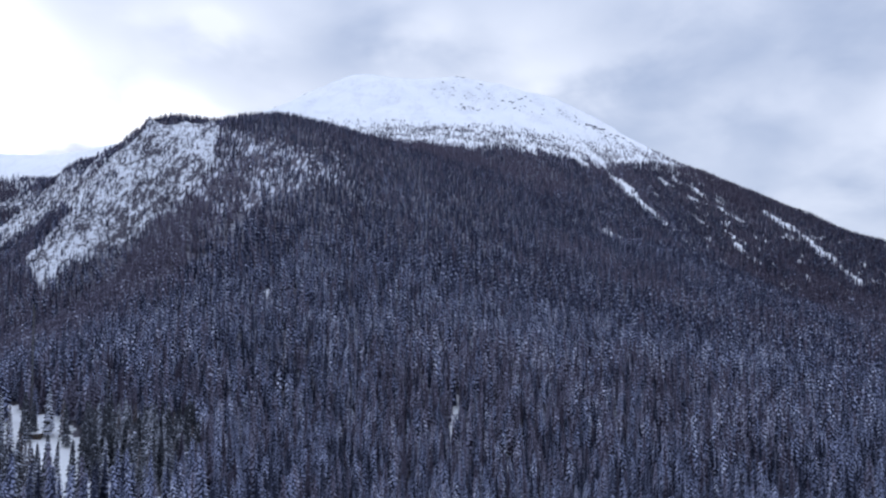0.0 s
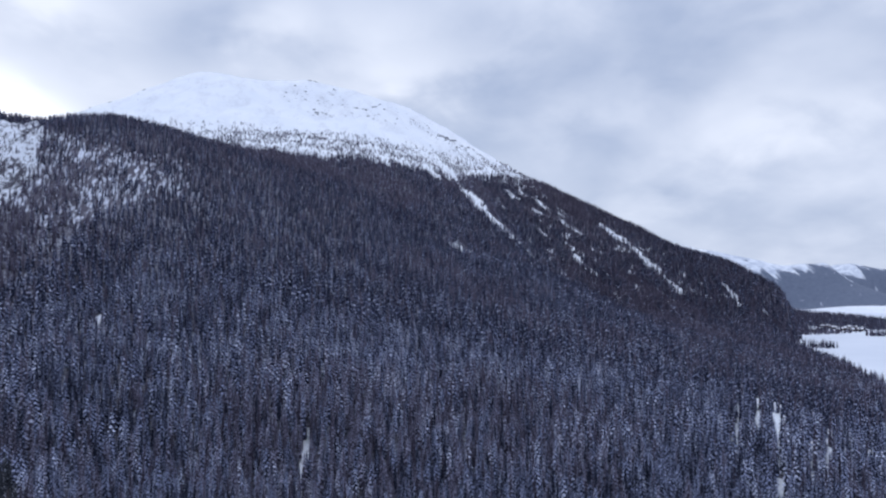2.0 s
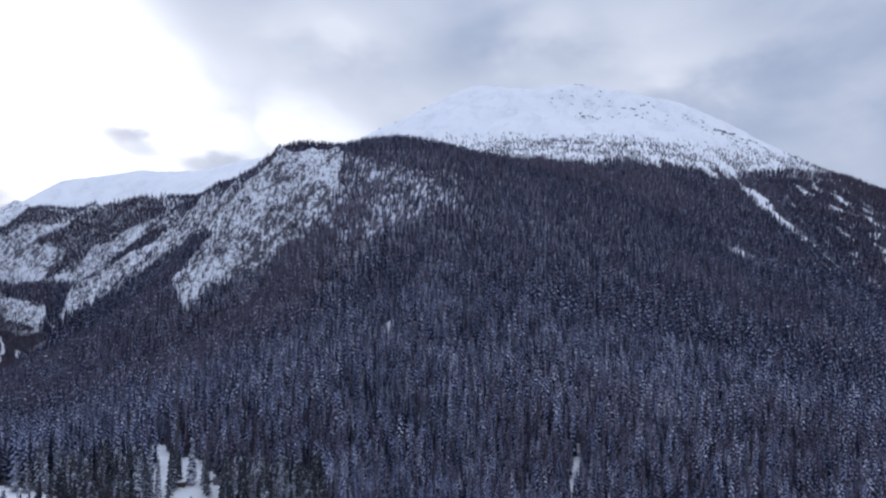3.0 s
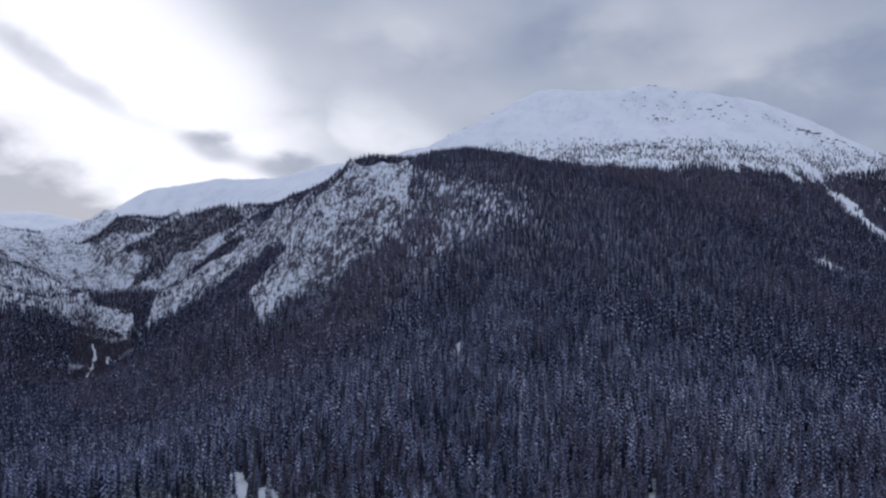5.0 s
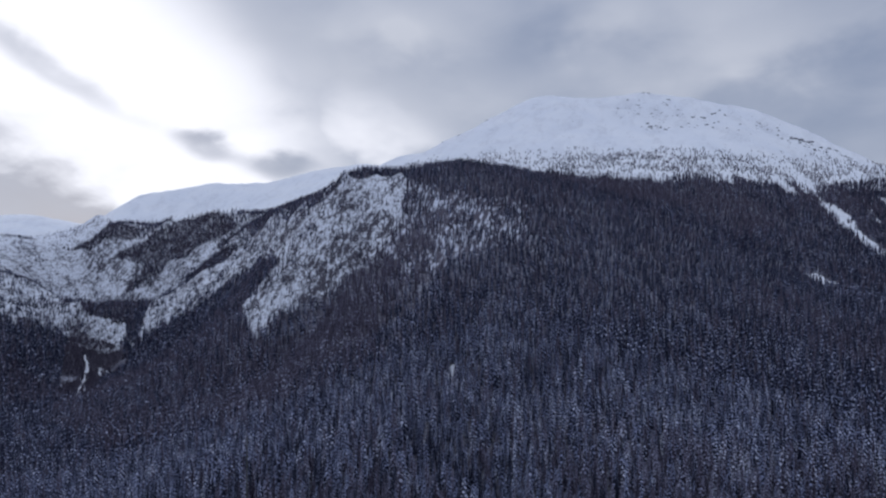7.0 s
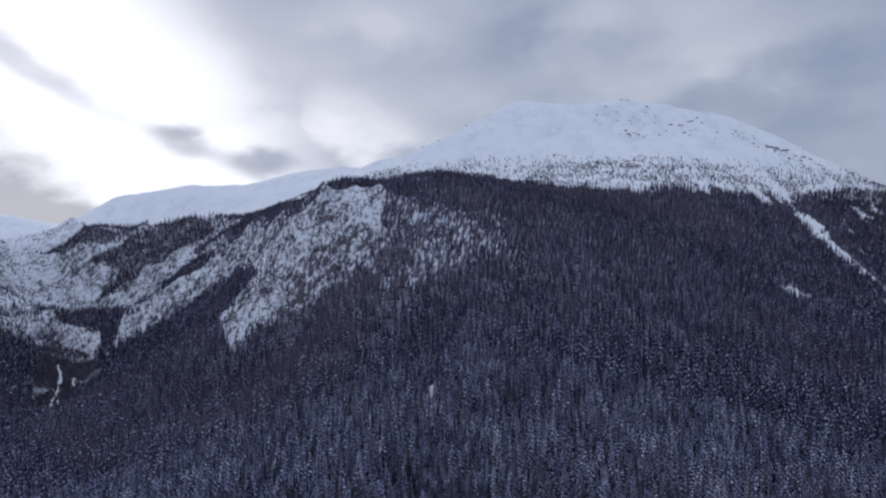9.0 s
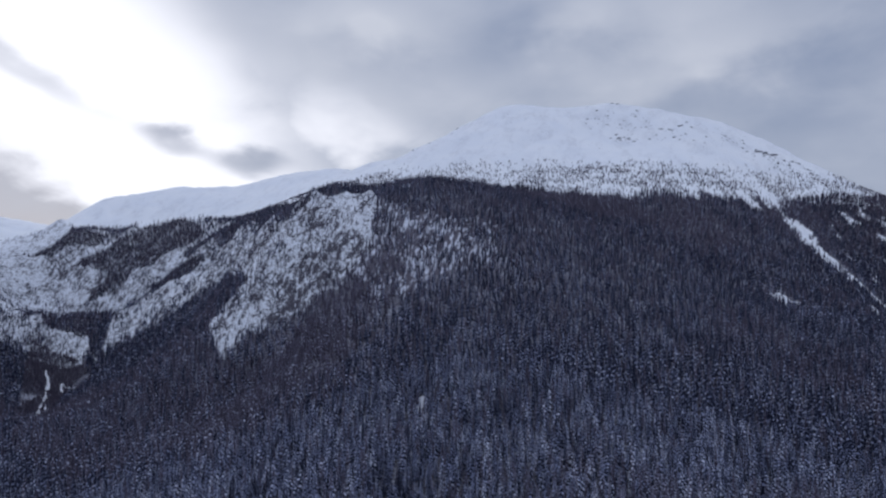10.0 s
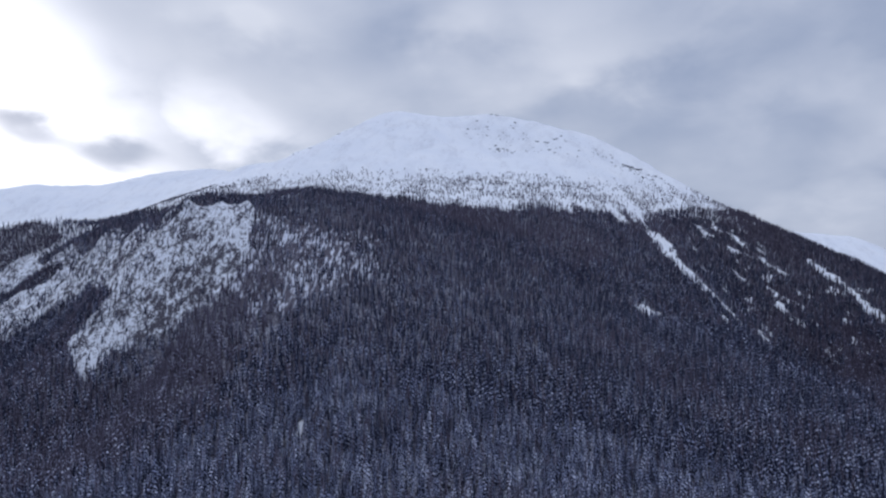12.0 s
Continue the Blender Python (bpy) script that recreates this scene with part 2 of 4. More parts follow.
SNOW = snow_ground()
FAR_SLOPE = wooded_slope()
CRAG = crag_ground()
FLOOR = forest_floor("snowy_forest_floor", 0.27, 0.50)
CHUTES = forest_floor("streaked_snow_chutes", 0.38, 0.53, (0.5, 0.10, 0.10))
# the air's blue haze is mixed into these needle, twig and frost colours
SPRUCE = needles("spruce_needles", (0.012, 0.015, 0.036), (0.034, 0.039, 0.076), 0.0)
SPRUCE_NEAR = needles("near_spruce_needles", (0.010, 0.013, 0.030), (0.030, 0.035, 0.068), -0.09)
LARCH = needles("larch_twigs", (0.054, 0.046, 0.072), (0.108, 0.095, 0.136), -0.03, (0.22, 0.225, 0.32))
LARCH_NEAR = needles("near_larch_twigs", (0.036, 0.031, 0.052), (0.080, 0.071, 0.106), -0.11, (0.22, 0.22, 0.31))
SPRUCE_BARE = needles("windswept_spruce_needles", (0.020, 0.022, 0.040), (0.046, 0.048, 0.074), -0.22)
LARCH_STEEP = needles("steep_larch_twigs", (0.044, 0.036, 0.056), (0.084, 0.071, 0.104), -0.14, (0.19, 0.19, 0.28))
BARK = plain("bark", (0.035, 0.030, 0.032), (0.09, 0.075, 0.075), 3.0, 0.9)


def ledge_rock():
    """Dark rock with snow lying on its upper sides."""
    m, n, at = material("snow_capped_rock")
    up_side = n.add("ShaderNodeSeparateXYZ", {0: n.add("ShaderNodeNewGeometry").outputs["Normal"]}).outputs[2]
    t = n.noise(at, 2.0, 5.0, 0.65)
    rock = n.mix(t, (0.028, 0.029, 0.040), (0.11, 0.11, 0.135))
    cap = n.span(n.math("ADD", up_side, n.math("MULTIPLY", n.math("SUBTRACT", t, 0.5), 1.2)), 0.52, 0.66)
    finish(n, n.mix(cap, rock, (0.82, 0.84, 0.89)), 0.85, t, 0.5, 0.2)
    return m


LEDGE_ROCK = ledge_rock()
TIMBER = plain("weathered_timber", (0.05, 0.038, 0.030), (0.12, 0.09, 0.07), 4.0, 0.8)
ROOF_SNOW = plain("roof_snow", (0.80, 0.83, 0.88), (0.87, 0.88, 0.91), 0.8, 0.6)
STEEL = plain("painted_steel", (0.05, 0.052, 0.055), (0.10, 0.10, 0.10), 2.0, 0.5)
ICE = plain("snowed_ice", (0.58, 0.62, 0.70), (0.80, 0.82, 0.87), 0.006, 0.5, 0.1)

# ---- relief ----
# The lie of the land is strung on its crests, spurs and valley lines: (east, north, height) in metres, lake level at 0.
SUMMIT_CREST = [(-704, 2010, 549), (-589, 1840, 512), (-478, 1800, 556), (-374, 1866, 622), (-231, 1952, 698), (-165, 1925, 684), (-90, 1915, 675), (48, 1883, 674),
                (226, 1866, 634), (333, 1871, 597), (430, 1892, 550), (512, 1913, 508), (575, 1879, 466), (630, 1830, 425)]
EAST_RIDGE = [(692, 1802, 388), (766, 1804, 358), (828, 1776, 321), (883, 1733, 283), (933, 1684, 246), (976, 1624, 212), (1018, 1568, 190), (1061, 1515, 160), (1082, 1489, 141), (1101, 1462, 122), (1121, 1434, 98), (1127, 1422, 82), (1132, 1413, 40)]
SUMMIT_BACK = [(-400, 2350, 520), (-100, 2350, 480), (300, 2350, 400), (750, 2250, 260), (1150, 2050, 90), (1300, 1750, -3), (0, 2900, 300), (800, 2900, 180)]
FOREST_SPUR = [(-200, 1080, 364), (-255, 1057, 369), (-299, 1032, 360), (-342, 1008, 347), (-398, 987, 346), (-438, 994, 331), (-551, 1124, 323),
               (-662, 1237, 324), (-850, 1416, 303), (-1004, 1671, 350), (-1131, 1709, 366), (-1285, 1724, 345), (-1494, 1749, 327), (-1652, 1740, 288)]
SPUR_BACK = [(-427, 1175, 345), (-365, 1195, 354), (-547, 1289, 333), (-513, 1410, 385), (-718, 1541, 400)]
TREELINE = [(-232, 1180, 368), (-145, 1235, 366), (22, 1288, 378), (173, 1372, 386), (244, 1402, 370)]
SNOWFIELD = [(-330, 1500, 455), (-100, 1560, 490), (53, 1723, 548), (220, 1600, 478), (343, 1604, 428), (367, 1736, 502)]
FALL_WEST = [(-90, 408, 38), (-99, 530, 80), (-137, 644, 128), (-153, 857, 256)]
FALL_MIDDLE = [(7, 447, 40), (20, 520, 62), (3, 634, 97), (57, 694, 99)]
FALL_FAR_WEST = [(-210, 464, 70), (-209, 601, 92), (-300, 780, 165), (-330, 910, 300)]
FALL_EAST = [(243, 489, 28), (245, 1042, 190), (289, 1060, 182), (373, 1229, 236), (378, 1445, 340)]
GULLY_FOOT = [(416, 1017, 124), (490, 1161, 110), (464, 1085, 116), (542, 1493, 296), (621, 1475, 250), (763, 1349, 134), (785, 1278, 94)]
EAST_FOOT = [(385, 508, 26), (482, 508, 8), (640, 768, 18), (627, 1023, 50), (926, 1305, 92), (930, 1215, 25), (880, 940, -3), (918, 1057, -3), (954, 1145, -4), (1005, 1232, -6), (1074, 1317, -6), (1150, 1405, -6), (1201, 1472, -6), (1259, 1554, -6)]
CLIFF_FOOT = [(-403, 845, 124), (-470, 862, 122), (-659, 1064, 158), (-844, 1181, 114)]
CLIFF_FACE = [(-761, 1334, 258), (-949, 1508, 250), (-1102, 1486, 134), (-1171, 1636, 258), (-1140, 1536, 158)]
WEST_VALLEY = [(-341, 422, 34), (-488, 504, 18), (-805, 752, 12), (-811, 913, 6), (-889, 991, 12), (-935, 1036, 22), (-942, 1084, 16), (-1152, 1430, 42), (-1300, 1560, 90), (-1500, 1650, 150)]
WEST_BANK = [(-1072, 1136, 78), (-1047, 1048, 120), (-1075, 1185, 112), (-1146, 1187, 148), (-1216, 1187, 183), (-1400, 1250, 235), (-1400, 1000, 250), (-1900, 1300, 380), (-1218, 1328, 75), (-1330, 1400, 120), (-1152, 1372, 70), (-1620, 1560, 240)]
WHITE_MOUNTAIN = [(-1922, 2022, 296), (-1760, 1990, 385), (-1725, 2040, 428), (-1680, 2110, 478), (-1637, 2149, 496), (-1495, 2251, 529), (-1303, 2367, 546), (-1114, 2462, 604), (-949, 2420, 611), (-800, 2250, 560), (-1200, 2900, 500), (-1180, 1930, 358), (-1420, 1940, 340), (-970, 1860, 378)]
NEAR_GROUND = [(-191, 329, 54), (-236, 330, 58), (-280, 270, 60), (-130, 288, 42), (36, 388, 20), (0, 200, 12), (0, 0, 8), (250, 250, 8), (-300, 0, 30), (600, 200, 0)]
LAKE_SIDE = [(1500, 1500, -5), (2300, 2300, -5), (2000, 800, -5), (1400, 300, -5), (3000, 2900, -4), (2600, 3000, 0)]
FAR_EAST = [(1205, 3709, 460), (1546, 3471, 425), (1784, 3355, 405), (1985, 3240, 305), (2125, 3150, 262), (2290, 3095, 235), (2420, 3000, 205), (2560, 2950, 170), (2799, 3395, 205), (2973, 3244, 215), (3084, 3138, 170), (3255, 3035, 155), (3507, 2740, 160), (1845, 2736, 30), (2155, 2758, 5), (1625, 4464, 200), (2375, 4114, 150), (3053, 3639, 110), (3639, 3053, 110)]
FAR_WEST = [(-3341, 3016, 525), (-3194, 3173, 520), (-3050, 3311, 475), (-2700, 2700, 250), (-2500, 1800, 420)]
RELIEF = (SUMMIT_CREST + EAST_RIDGE + SUMMIT_BACK + FOREST_SPUR + SPUR_BACK + TREELINE + SNOWFIELD + FALL_WEST + FALL_MIDDLE + FALL_FAR_WEST + FALL_EAST + GULLY_FOOT
          + EAST_FOOT + CLIFF_FOOT + CLIFF_FACE + WEST_VALLEY + WEST_BANK + WHITE_MOUNTAIN + NEAR_GROUND + LAKE_SIDE + FAR_EAST + FAR_WEST)
# the ranges that close the valley behind
RELIEF += [(4550 * math.sin(radians(a)), 4550 * math.cos(radians(a)), 420 + 90 * math.sin(a * 0.11)) for a in range(70, 300, 20)]
RELIEF += [(2600 * math.sin(radians(a)), 2600 * math.cos(radians(a)), 5) for a in range(80, 290, 35)]
KNOTS = np.array(RELIEF, float)


def kernel(d2):
    return -np.sqrt(d2 + 35.0 ** 2)


def weave():
    p = KNOTS[:, :2]
    a = kernel(((p[:, None] - p[None]) ** 2).sum(-1))
    k = len(p)
    side = np.c_[np.ones(k), p / 1000]
    full = np.zeros((k + 3, k + 3))
    full[:k, :k], full[:k, k:], full[k:, :k] = a - np.eye(k) * 1.5, side, side.T
    return np.linalg.solve(full, np.r_[KNOTS[:, 2], 0, 0, 0])


WEIGHTS = weave()


def lattice(ix, iy, seed):
    h = np.sin(ix * 127.1 + iy * 311.7 + seed * 74.7) * 43758.5453
    return h - np.floor(h)


def value_noise(x, y, seed):
    ix, iy = np.floor(x), np.floor(y)
    u, v = x - ix, y - iy
    u, v = u * u * (3 - 2 * u), v * v * (3 - 2 * v)
    a, b = lattice(ix, iy, seed), lattice(ix + 1, iy, seed)
    c, d = lattice(ix, iy + 1, seed), lattice(ix + 1, iy + 1, seed)
    return (a + (b - a) * u) * (1 - v) + (c + (d - c) * u) * v


def fractal(x, y, size, seed, octaves=4, rough=0.5):
    total, gain, norm = 0.0, 1.0, 0.0
    for k in range(octaves):
        total = total + gain * (value_noise(x / size * 2 ** k + 17 * k, y / size * 2 ** k - 9 * k, seed + k) - 0.5)
        norm += gain
        gain *= rough
    return total / norm * 2


def step(v, lo, hi):
    t = np.clip((v - lo) / (hi - lo), 0, 1)
    return t * t * (3 - 2 * t)


def inside(x, y, ring):
    """Whether the points lie in the ring."""
    hit = np.zeros(np.shape(x), bool)
    for (x0, y0), (x1, y1) in zip(ring, ring[1:] + ring[:1]):
        cross = (y0 > y) != (y1 > y)
        hit ^= cross & (x < (x1 - x0) * (y - y0) / (y1 - y0 + 1e-9) + x0)
    return hit


def off_line(x, y, line):
    """The distance to a line of points."""
    best = np.full(np.shape(x), 1e9)
    for (x0, y0), (x1, y1) in zip(line, line[1:]):
        dx, dy = x1 - x0, y1 - y0
        t = np.clip(((x - x0) * dx + (y - y0) * dy) / (dx * dx + dy * dy), 0, 1)
        best = np.minimum(best, np.hypot(x - x0 - t * dx, y - y0 - t * dy))
    return best


CLIFF = [(-325, 992), (-302, 937), (-290, 872), (-325, 850), (-381, 868), (-433, 878), (-472, 884), (-496, 858), (-520, 880), (-560, 925), (-507, 949), (-570, 1020), (-620, 1085), (-692, 1128), (-745, 1133),
         (-801, 1156), (-862, 1180), (-931, 1170), (-1000, 1290), (-1125, 1410), (-1140, 1690), (-850, 1420), (-551, 1128), (-410, 985)]
WEST_CRAGS = [(-1125, 1410), (-1040, 1290), (-961, 1151), (-1017, 1118), (-1013, 1059), (-1027, 1008), (-1060, 950), (-1400, 900), (-1900, 1300), (-2300, 1900), (-1900, 2150), (-1500, 1760), (-1261, 1690), (-1140, 1690)]


RAVINE = [(-217, 830), (-221, 808), (-227, 776), (-234, 747), (-252, 727), (-271, 718), (-311, 717), (-345, 707)]


def height(x, y):
    x, y = np.asarray(x, float), np.asarray(y, float)
    out = np.empty(x.shape)
    fx, fy, fo = x.ravel(), y.ravel(), out.reshape(-1)
    for s in range(0, fx.size, 40000):
        px, py = fx[s:s + 40000], fy[s:s + 40000]
        d2 = (px[:, None] - KNOTS[None, :, 0]) ** 2 + (py[:, None] - KNOTS[None, :, 1]) ** 2
        fo[s:s + 40000] = kernel(d2) @ WEIGHTS[:-3] + WEIGHTS[-3] + (WEIGHTS[-2] * px + WEIGHTS[-1] * py) / 1000
    out = out - 9 * np.exp(-(off_line(x, y, RAVINE) / 15) ** 2)
    lift = step(out, 4, 80)
    rough = np.where(inside(x, y, CLIFF) | inside(x, y, WEST_CRAGS), 2.6, 1.0)
    rough = np.where(out > 430, 1.5, rough)
    r = np.hypot(x, y)
    out = out + lift * rough * (5.0 * fractal(x, y, 150, 3, 3) + 3.0 * fractal(x, y, 38, 8, 3, 0.6))
    out = out + step(out, 430, 500) * 6.5 * (0.3 - np.abs(fractal(x - 0.3 * y, 0.5 * y, 110, 27, 3)))
    out = out + lift * np.where(rough > 2, 4.0 * fractal(x, y, 14, 15, 2, 0.6) + 12.0 * (0.4 - np.abs(fractal(x + 0.35 * y, 0.22 * y, 48, 19, 3, 0.55))), np.where(out > 430, 2.0 * fractal(x, y, 20, 16, 2), 0.0))
    out = out + lift * step(r, 3000, 4200) * 45 * fractal(x, y, 500, 21, 5, 0.6)
    return np.maximum(out, -1.0)


# ---- ground ----
def ground_sheet():
    az = np.radians(np.r_[np.arange(-60, -47, 0.5), np.arange(-47, -13, 0.2), np.arange(-13, 46, 0.3), np.arange(46, 60, 0.5), np.arange(62, 298, 3.5)])
    r = [25.0]
    while r[-1] < 4840:
        r.append(r[-1] + (4.5 if 810 < r[-1] < 1150 else 7.5 if 1150 <= r[-1] < 1600 else r[-1] * 0.0085 + 0.6))
    r = np.array(r)
    x, y = r[:, None] * np.sin(az)[None], r[:, None] * np.cos(az)[None]
    z = height(x, y)
    rows, cols = x.shape
    points = np.stack([x, y, z], -1).reshape(-1, 3)
    points = np.r_[points, [[0, 0, float(height(np.array([0.0]), np.array([0.0]))[0])]]]
    i = np.arange((rows - 1) * cols).reshape(rows - 1, cols)
    quads = np.stack([i, np.roll(i, -1, 1), np.roll(i, -1, 1) + cols, i + cols], -1).reshape(-1, 4)[:, ::-1]
    k = np.arange(cols)
    fan = np.stack([np.full(cols, len(points) - 1), np.roll(k, -1), k], -1)
    return points, quads, fan


def mesh_of(name, points, faces, mats, which=None, smooth=False):
    """A mesh from arrays; faces is a list of arrays of equal-sided faces."""
    me = bpy.data.meshes.new(name)
    me.vertices.add(len(points))
    me.vertices.foreach_set("co", np.ascontiguousarray(points, np.float32).ravel())
    corners = np.concatenate([f.ravel() for f in faces]).astype(np.int32)
    sizes = np.concatenate([np.full(len(f), f.shape[1]) for f in faces]).astype(np.int32)
    me.loops.add(len(corners))
    me.loops.foreach_set("vertex_index", corners)
    me.polygons.add(len(sizes))
    me.polygons.foreach_set("loop_start", np.r_[0, np.cumsum(sizes)[:-1]].astype(np.int32))
    for m in mats:
        me.materials.append(m)
    if which is not None:
        me.polygons.foreach_set("material_index", which.astype(np.int32))
    me.polygons.foreach_set("use_smooth", np.full(len(sizes), smooth))
    me.update(calc_edges=True)
    me.validate()
    return me


lake_az = np.radians(np.arange(15, 100, 1.0))
lake_r = np.linspace(700, 4300, 30)
lx, ly = lake_r[:, None] * np.sin(lake_az)[None], lake_r[:, None] * np.cos(lake_az)[None]
li = np.arange((len(lake_r) - 1) * len(lake_az)).reshape(-1, len(lake_az))[:, :-1]
lq = np.stack([li, li + 1, li + 1 + len(lake_az), li + len(lake_az)], -1).reshape(-1, 4)[:, ::-1]
lake = new("frozen_lake", mesh_of("frozen_lake", np.stack([lx, ly, lx * 0 + 0.4], -1).reshape(-1, 3), [lq], [ICE], smooth=True))
tagged(lake, "frozen lake covered with flat white snow", "lake", kind="structure")

# ---- forest ----
GULLIES = [([(310, 1600), (326, 1502), (341, 1390), (355, 1303), (368, 1250), (395, 1224), (423, 1211), (446, 1182), (474, 1174)], 17), ([(354, 1400), (366, 1290), (392, 1240), (440, 1200)], 12),
           ([(407, 1161), (400, 1140)], 8), ([(479, 1209), (490, 1190)], 7), ([(440, 1170), (456, 1153), (464, 1085)], 10),
           ([(525, 1478), (565, 1493)], 8), ([(603, 1500), (629, 1481)], 10), ([(560, 1552), (575, 1535)], 8), ([(728, 1549), (765, 1495), (772, 1440), (783, 1378), (790, 1310)], 13),
           ([(275, 1454), (291, 1390)], 9), ([(171, 1339), (180, 1325)], 8), ([(235, 1365), (245, 1350)], 8),
           ([(927, 1365), (926, 1305)], 9), ([(940, 1250), (941, 1240)], 10),
           ([(245, 1050), (300, 1062)], 9), ([(-153, 868), (-152, 850)], 2.4), ([(-185, 880), (-182, 860)], 2.4), ([(-235, 880), (-225, 830)], 1.8),
           ([(4, 395), (8, 448), (14, 505)], 1.6), ([(300, 410), (329, 449), (400, 545), (440, 600)], 2.6), ([(318, 412), (343, 446), (415, 540), (462, 606)], 2.5), ([(414, 540), (460, 612)], 11), ([(354, 460), (414, 540)], 5), ([(410, 575), (440, 600)], 5), ([(310, 448), (349, 501), (405, 580)], 2.4),
           ([(250, 322), (284, 367), (312, 402)], 2.4), ([(330, 396), (375, 447), (394, 470)], 3), ([(352, 408), (400, 462), (458, 528)], 2.6), ([(384, 426), (434, 481)], 3), ([(395, 416), (441, 465)], 3),
           ([(590, 812), (607, 837)], 3), ([(655, 742), (680, 772)], 3), ([(560, 1320), (568, 1338)], 8), ([(929, 1381), (913, 1289)], 8), ([(1004, 1336), (1010, 1310)], 10), ([(885, 1640), (981, 1500)], 7),
           ([(-86, 405), (-84, 396)], 4), ([(36, 392), (37, 380)], 6), ([(-209, 612), (-207, 596)], 2.2), ([(-158, 625), (-155, 606)], 2.2),
           ([(-1064, 1188), (-1009, 1199), (-932, 1158)], 5), ([(-990, 1095), (-966, 1077), (-908, 1005), (-839, 906)], 3.6), ([(-873, 967), (-850, 945)], 3.6), ([(-957, 1096), (-934, 1099)], 4), ([(-952, 1092), (-928, 1063)], 4), ([(-238, 378), (-188, 316), (-165, 285)], 14)]
CLEARINGS = [(-172, 292, 21, 27, 0.25), (-138, 275, 12, 22, 0.35), (-258, 248, 48, 44, 0.0), (-113, 278, 7, 16, 0.2), (-80, 288, 6, 10, 0.2)]
GORGE = [(-1075, 1150), (-960, 1160), (-905, 1110), (-880, 1020), (-800, 890), (-845, 880), (-950, 1000), (-1010, 1075)]       # alder scrub on the valley floor
CRAG_WOODS = [[(-1634, 1712), (-1560, 1765), (-1504, 1770), (-1440, 1788), (-1392, 1770), (-1411, 1729), (-1477, 1736), (-1520, 1725), (-1600, 1722)],
              [(-1446, 1702), (-1362, 1705), (-1270, 1707), (-1231, 1729), (-1119, 1714), (-1065, 1699), (-1005, 1645), (-1019, 1612), (-1103, 1625), (-1128, 1612), (-1217, 1637),
               (-1217, 1615), (-1269, 1618), (-1372, 1586), (-1319, 1608), (-1290, 1644), (-1373, 1672)],
              [(-1092, 1538), (-924, 1384), (-842, 1366), (-824, 1356), (-874, 1319), (-973, 1382)], [(-1095, 1195), (-1054, 1257), (-1040, 1330), (-991, 1231), (-1007, 1203), (-1061, 1188)]]
EAST_FACE = [(440, 1560), (560, 1650), (900, 1450), (900, 1250), (700, 1200), (480, 1150), (400, 1250)]
EAST_FLANK = [(460, 1600), (560, 1700), (800, 1790), (960, 1660), (1140, 1410), (1040, 1290), (900, 1190), (700, 1150), (560, 1130), (480, 1200), (430, 1350)]
LARCH_HOLLOW = [(-205, 890), (-218, 792), (-262, 705), (-345, 645), (-480, 560), (-700, 700), (-860, 1000), (-600, 1000), (-470, 850), (-300, 850)]
STREAKY = [(-303, 945), (-230, 935), (-135, 955), (-120, 860), (-200, 800), (-260, 795), (-305, 850)]


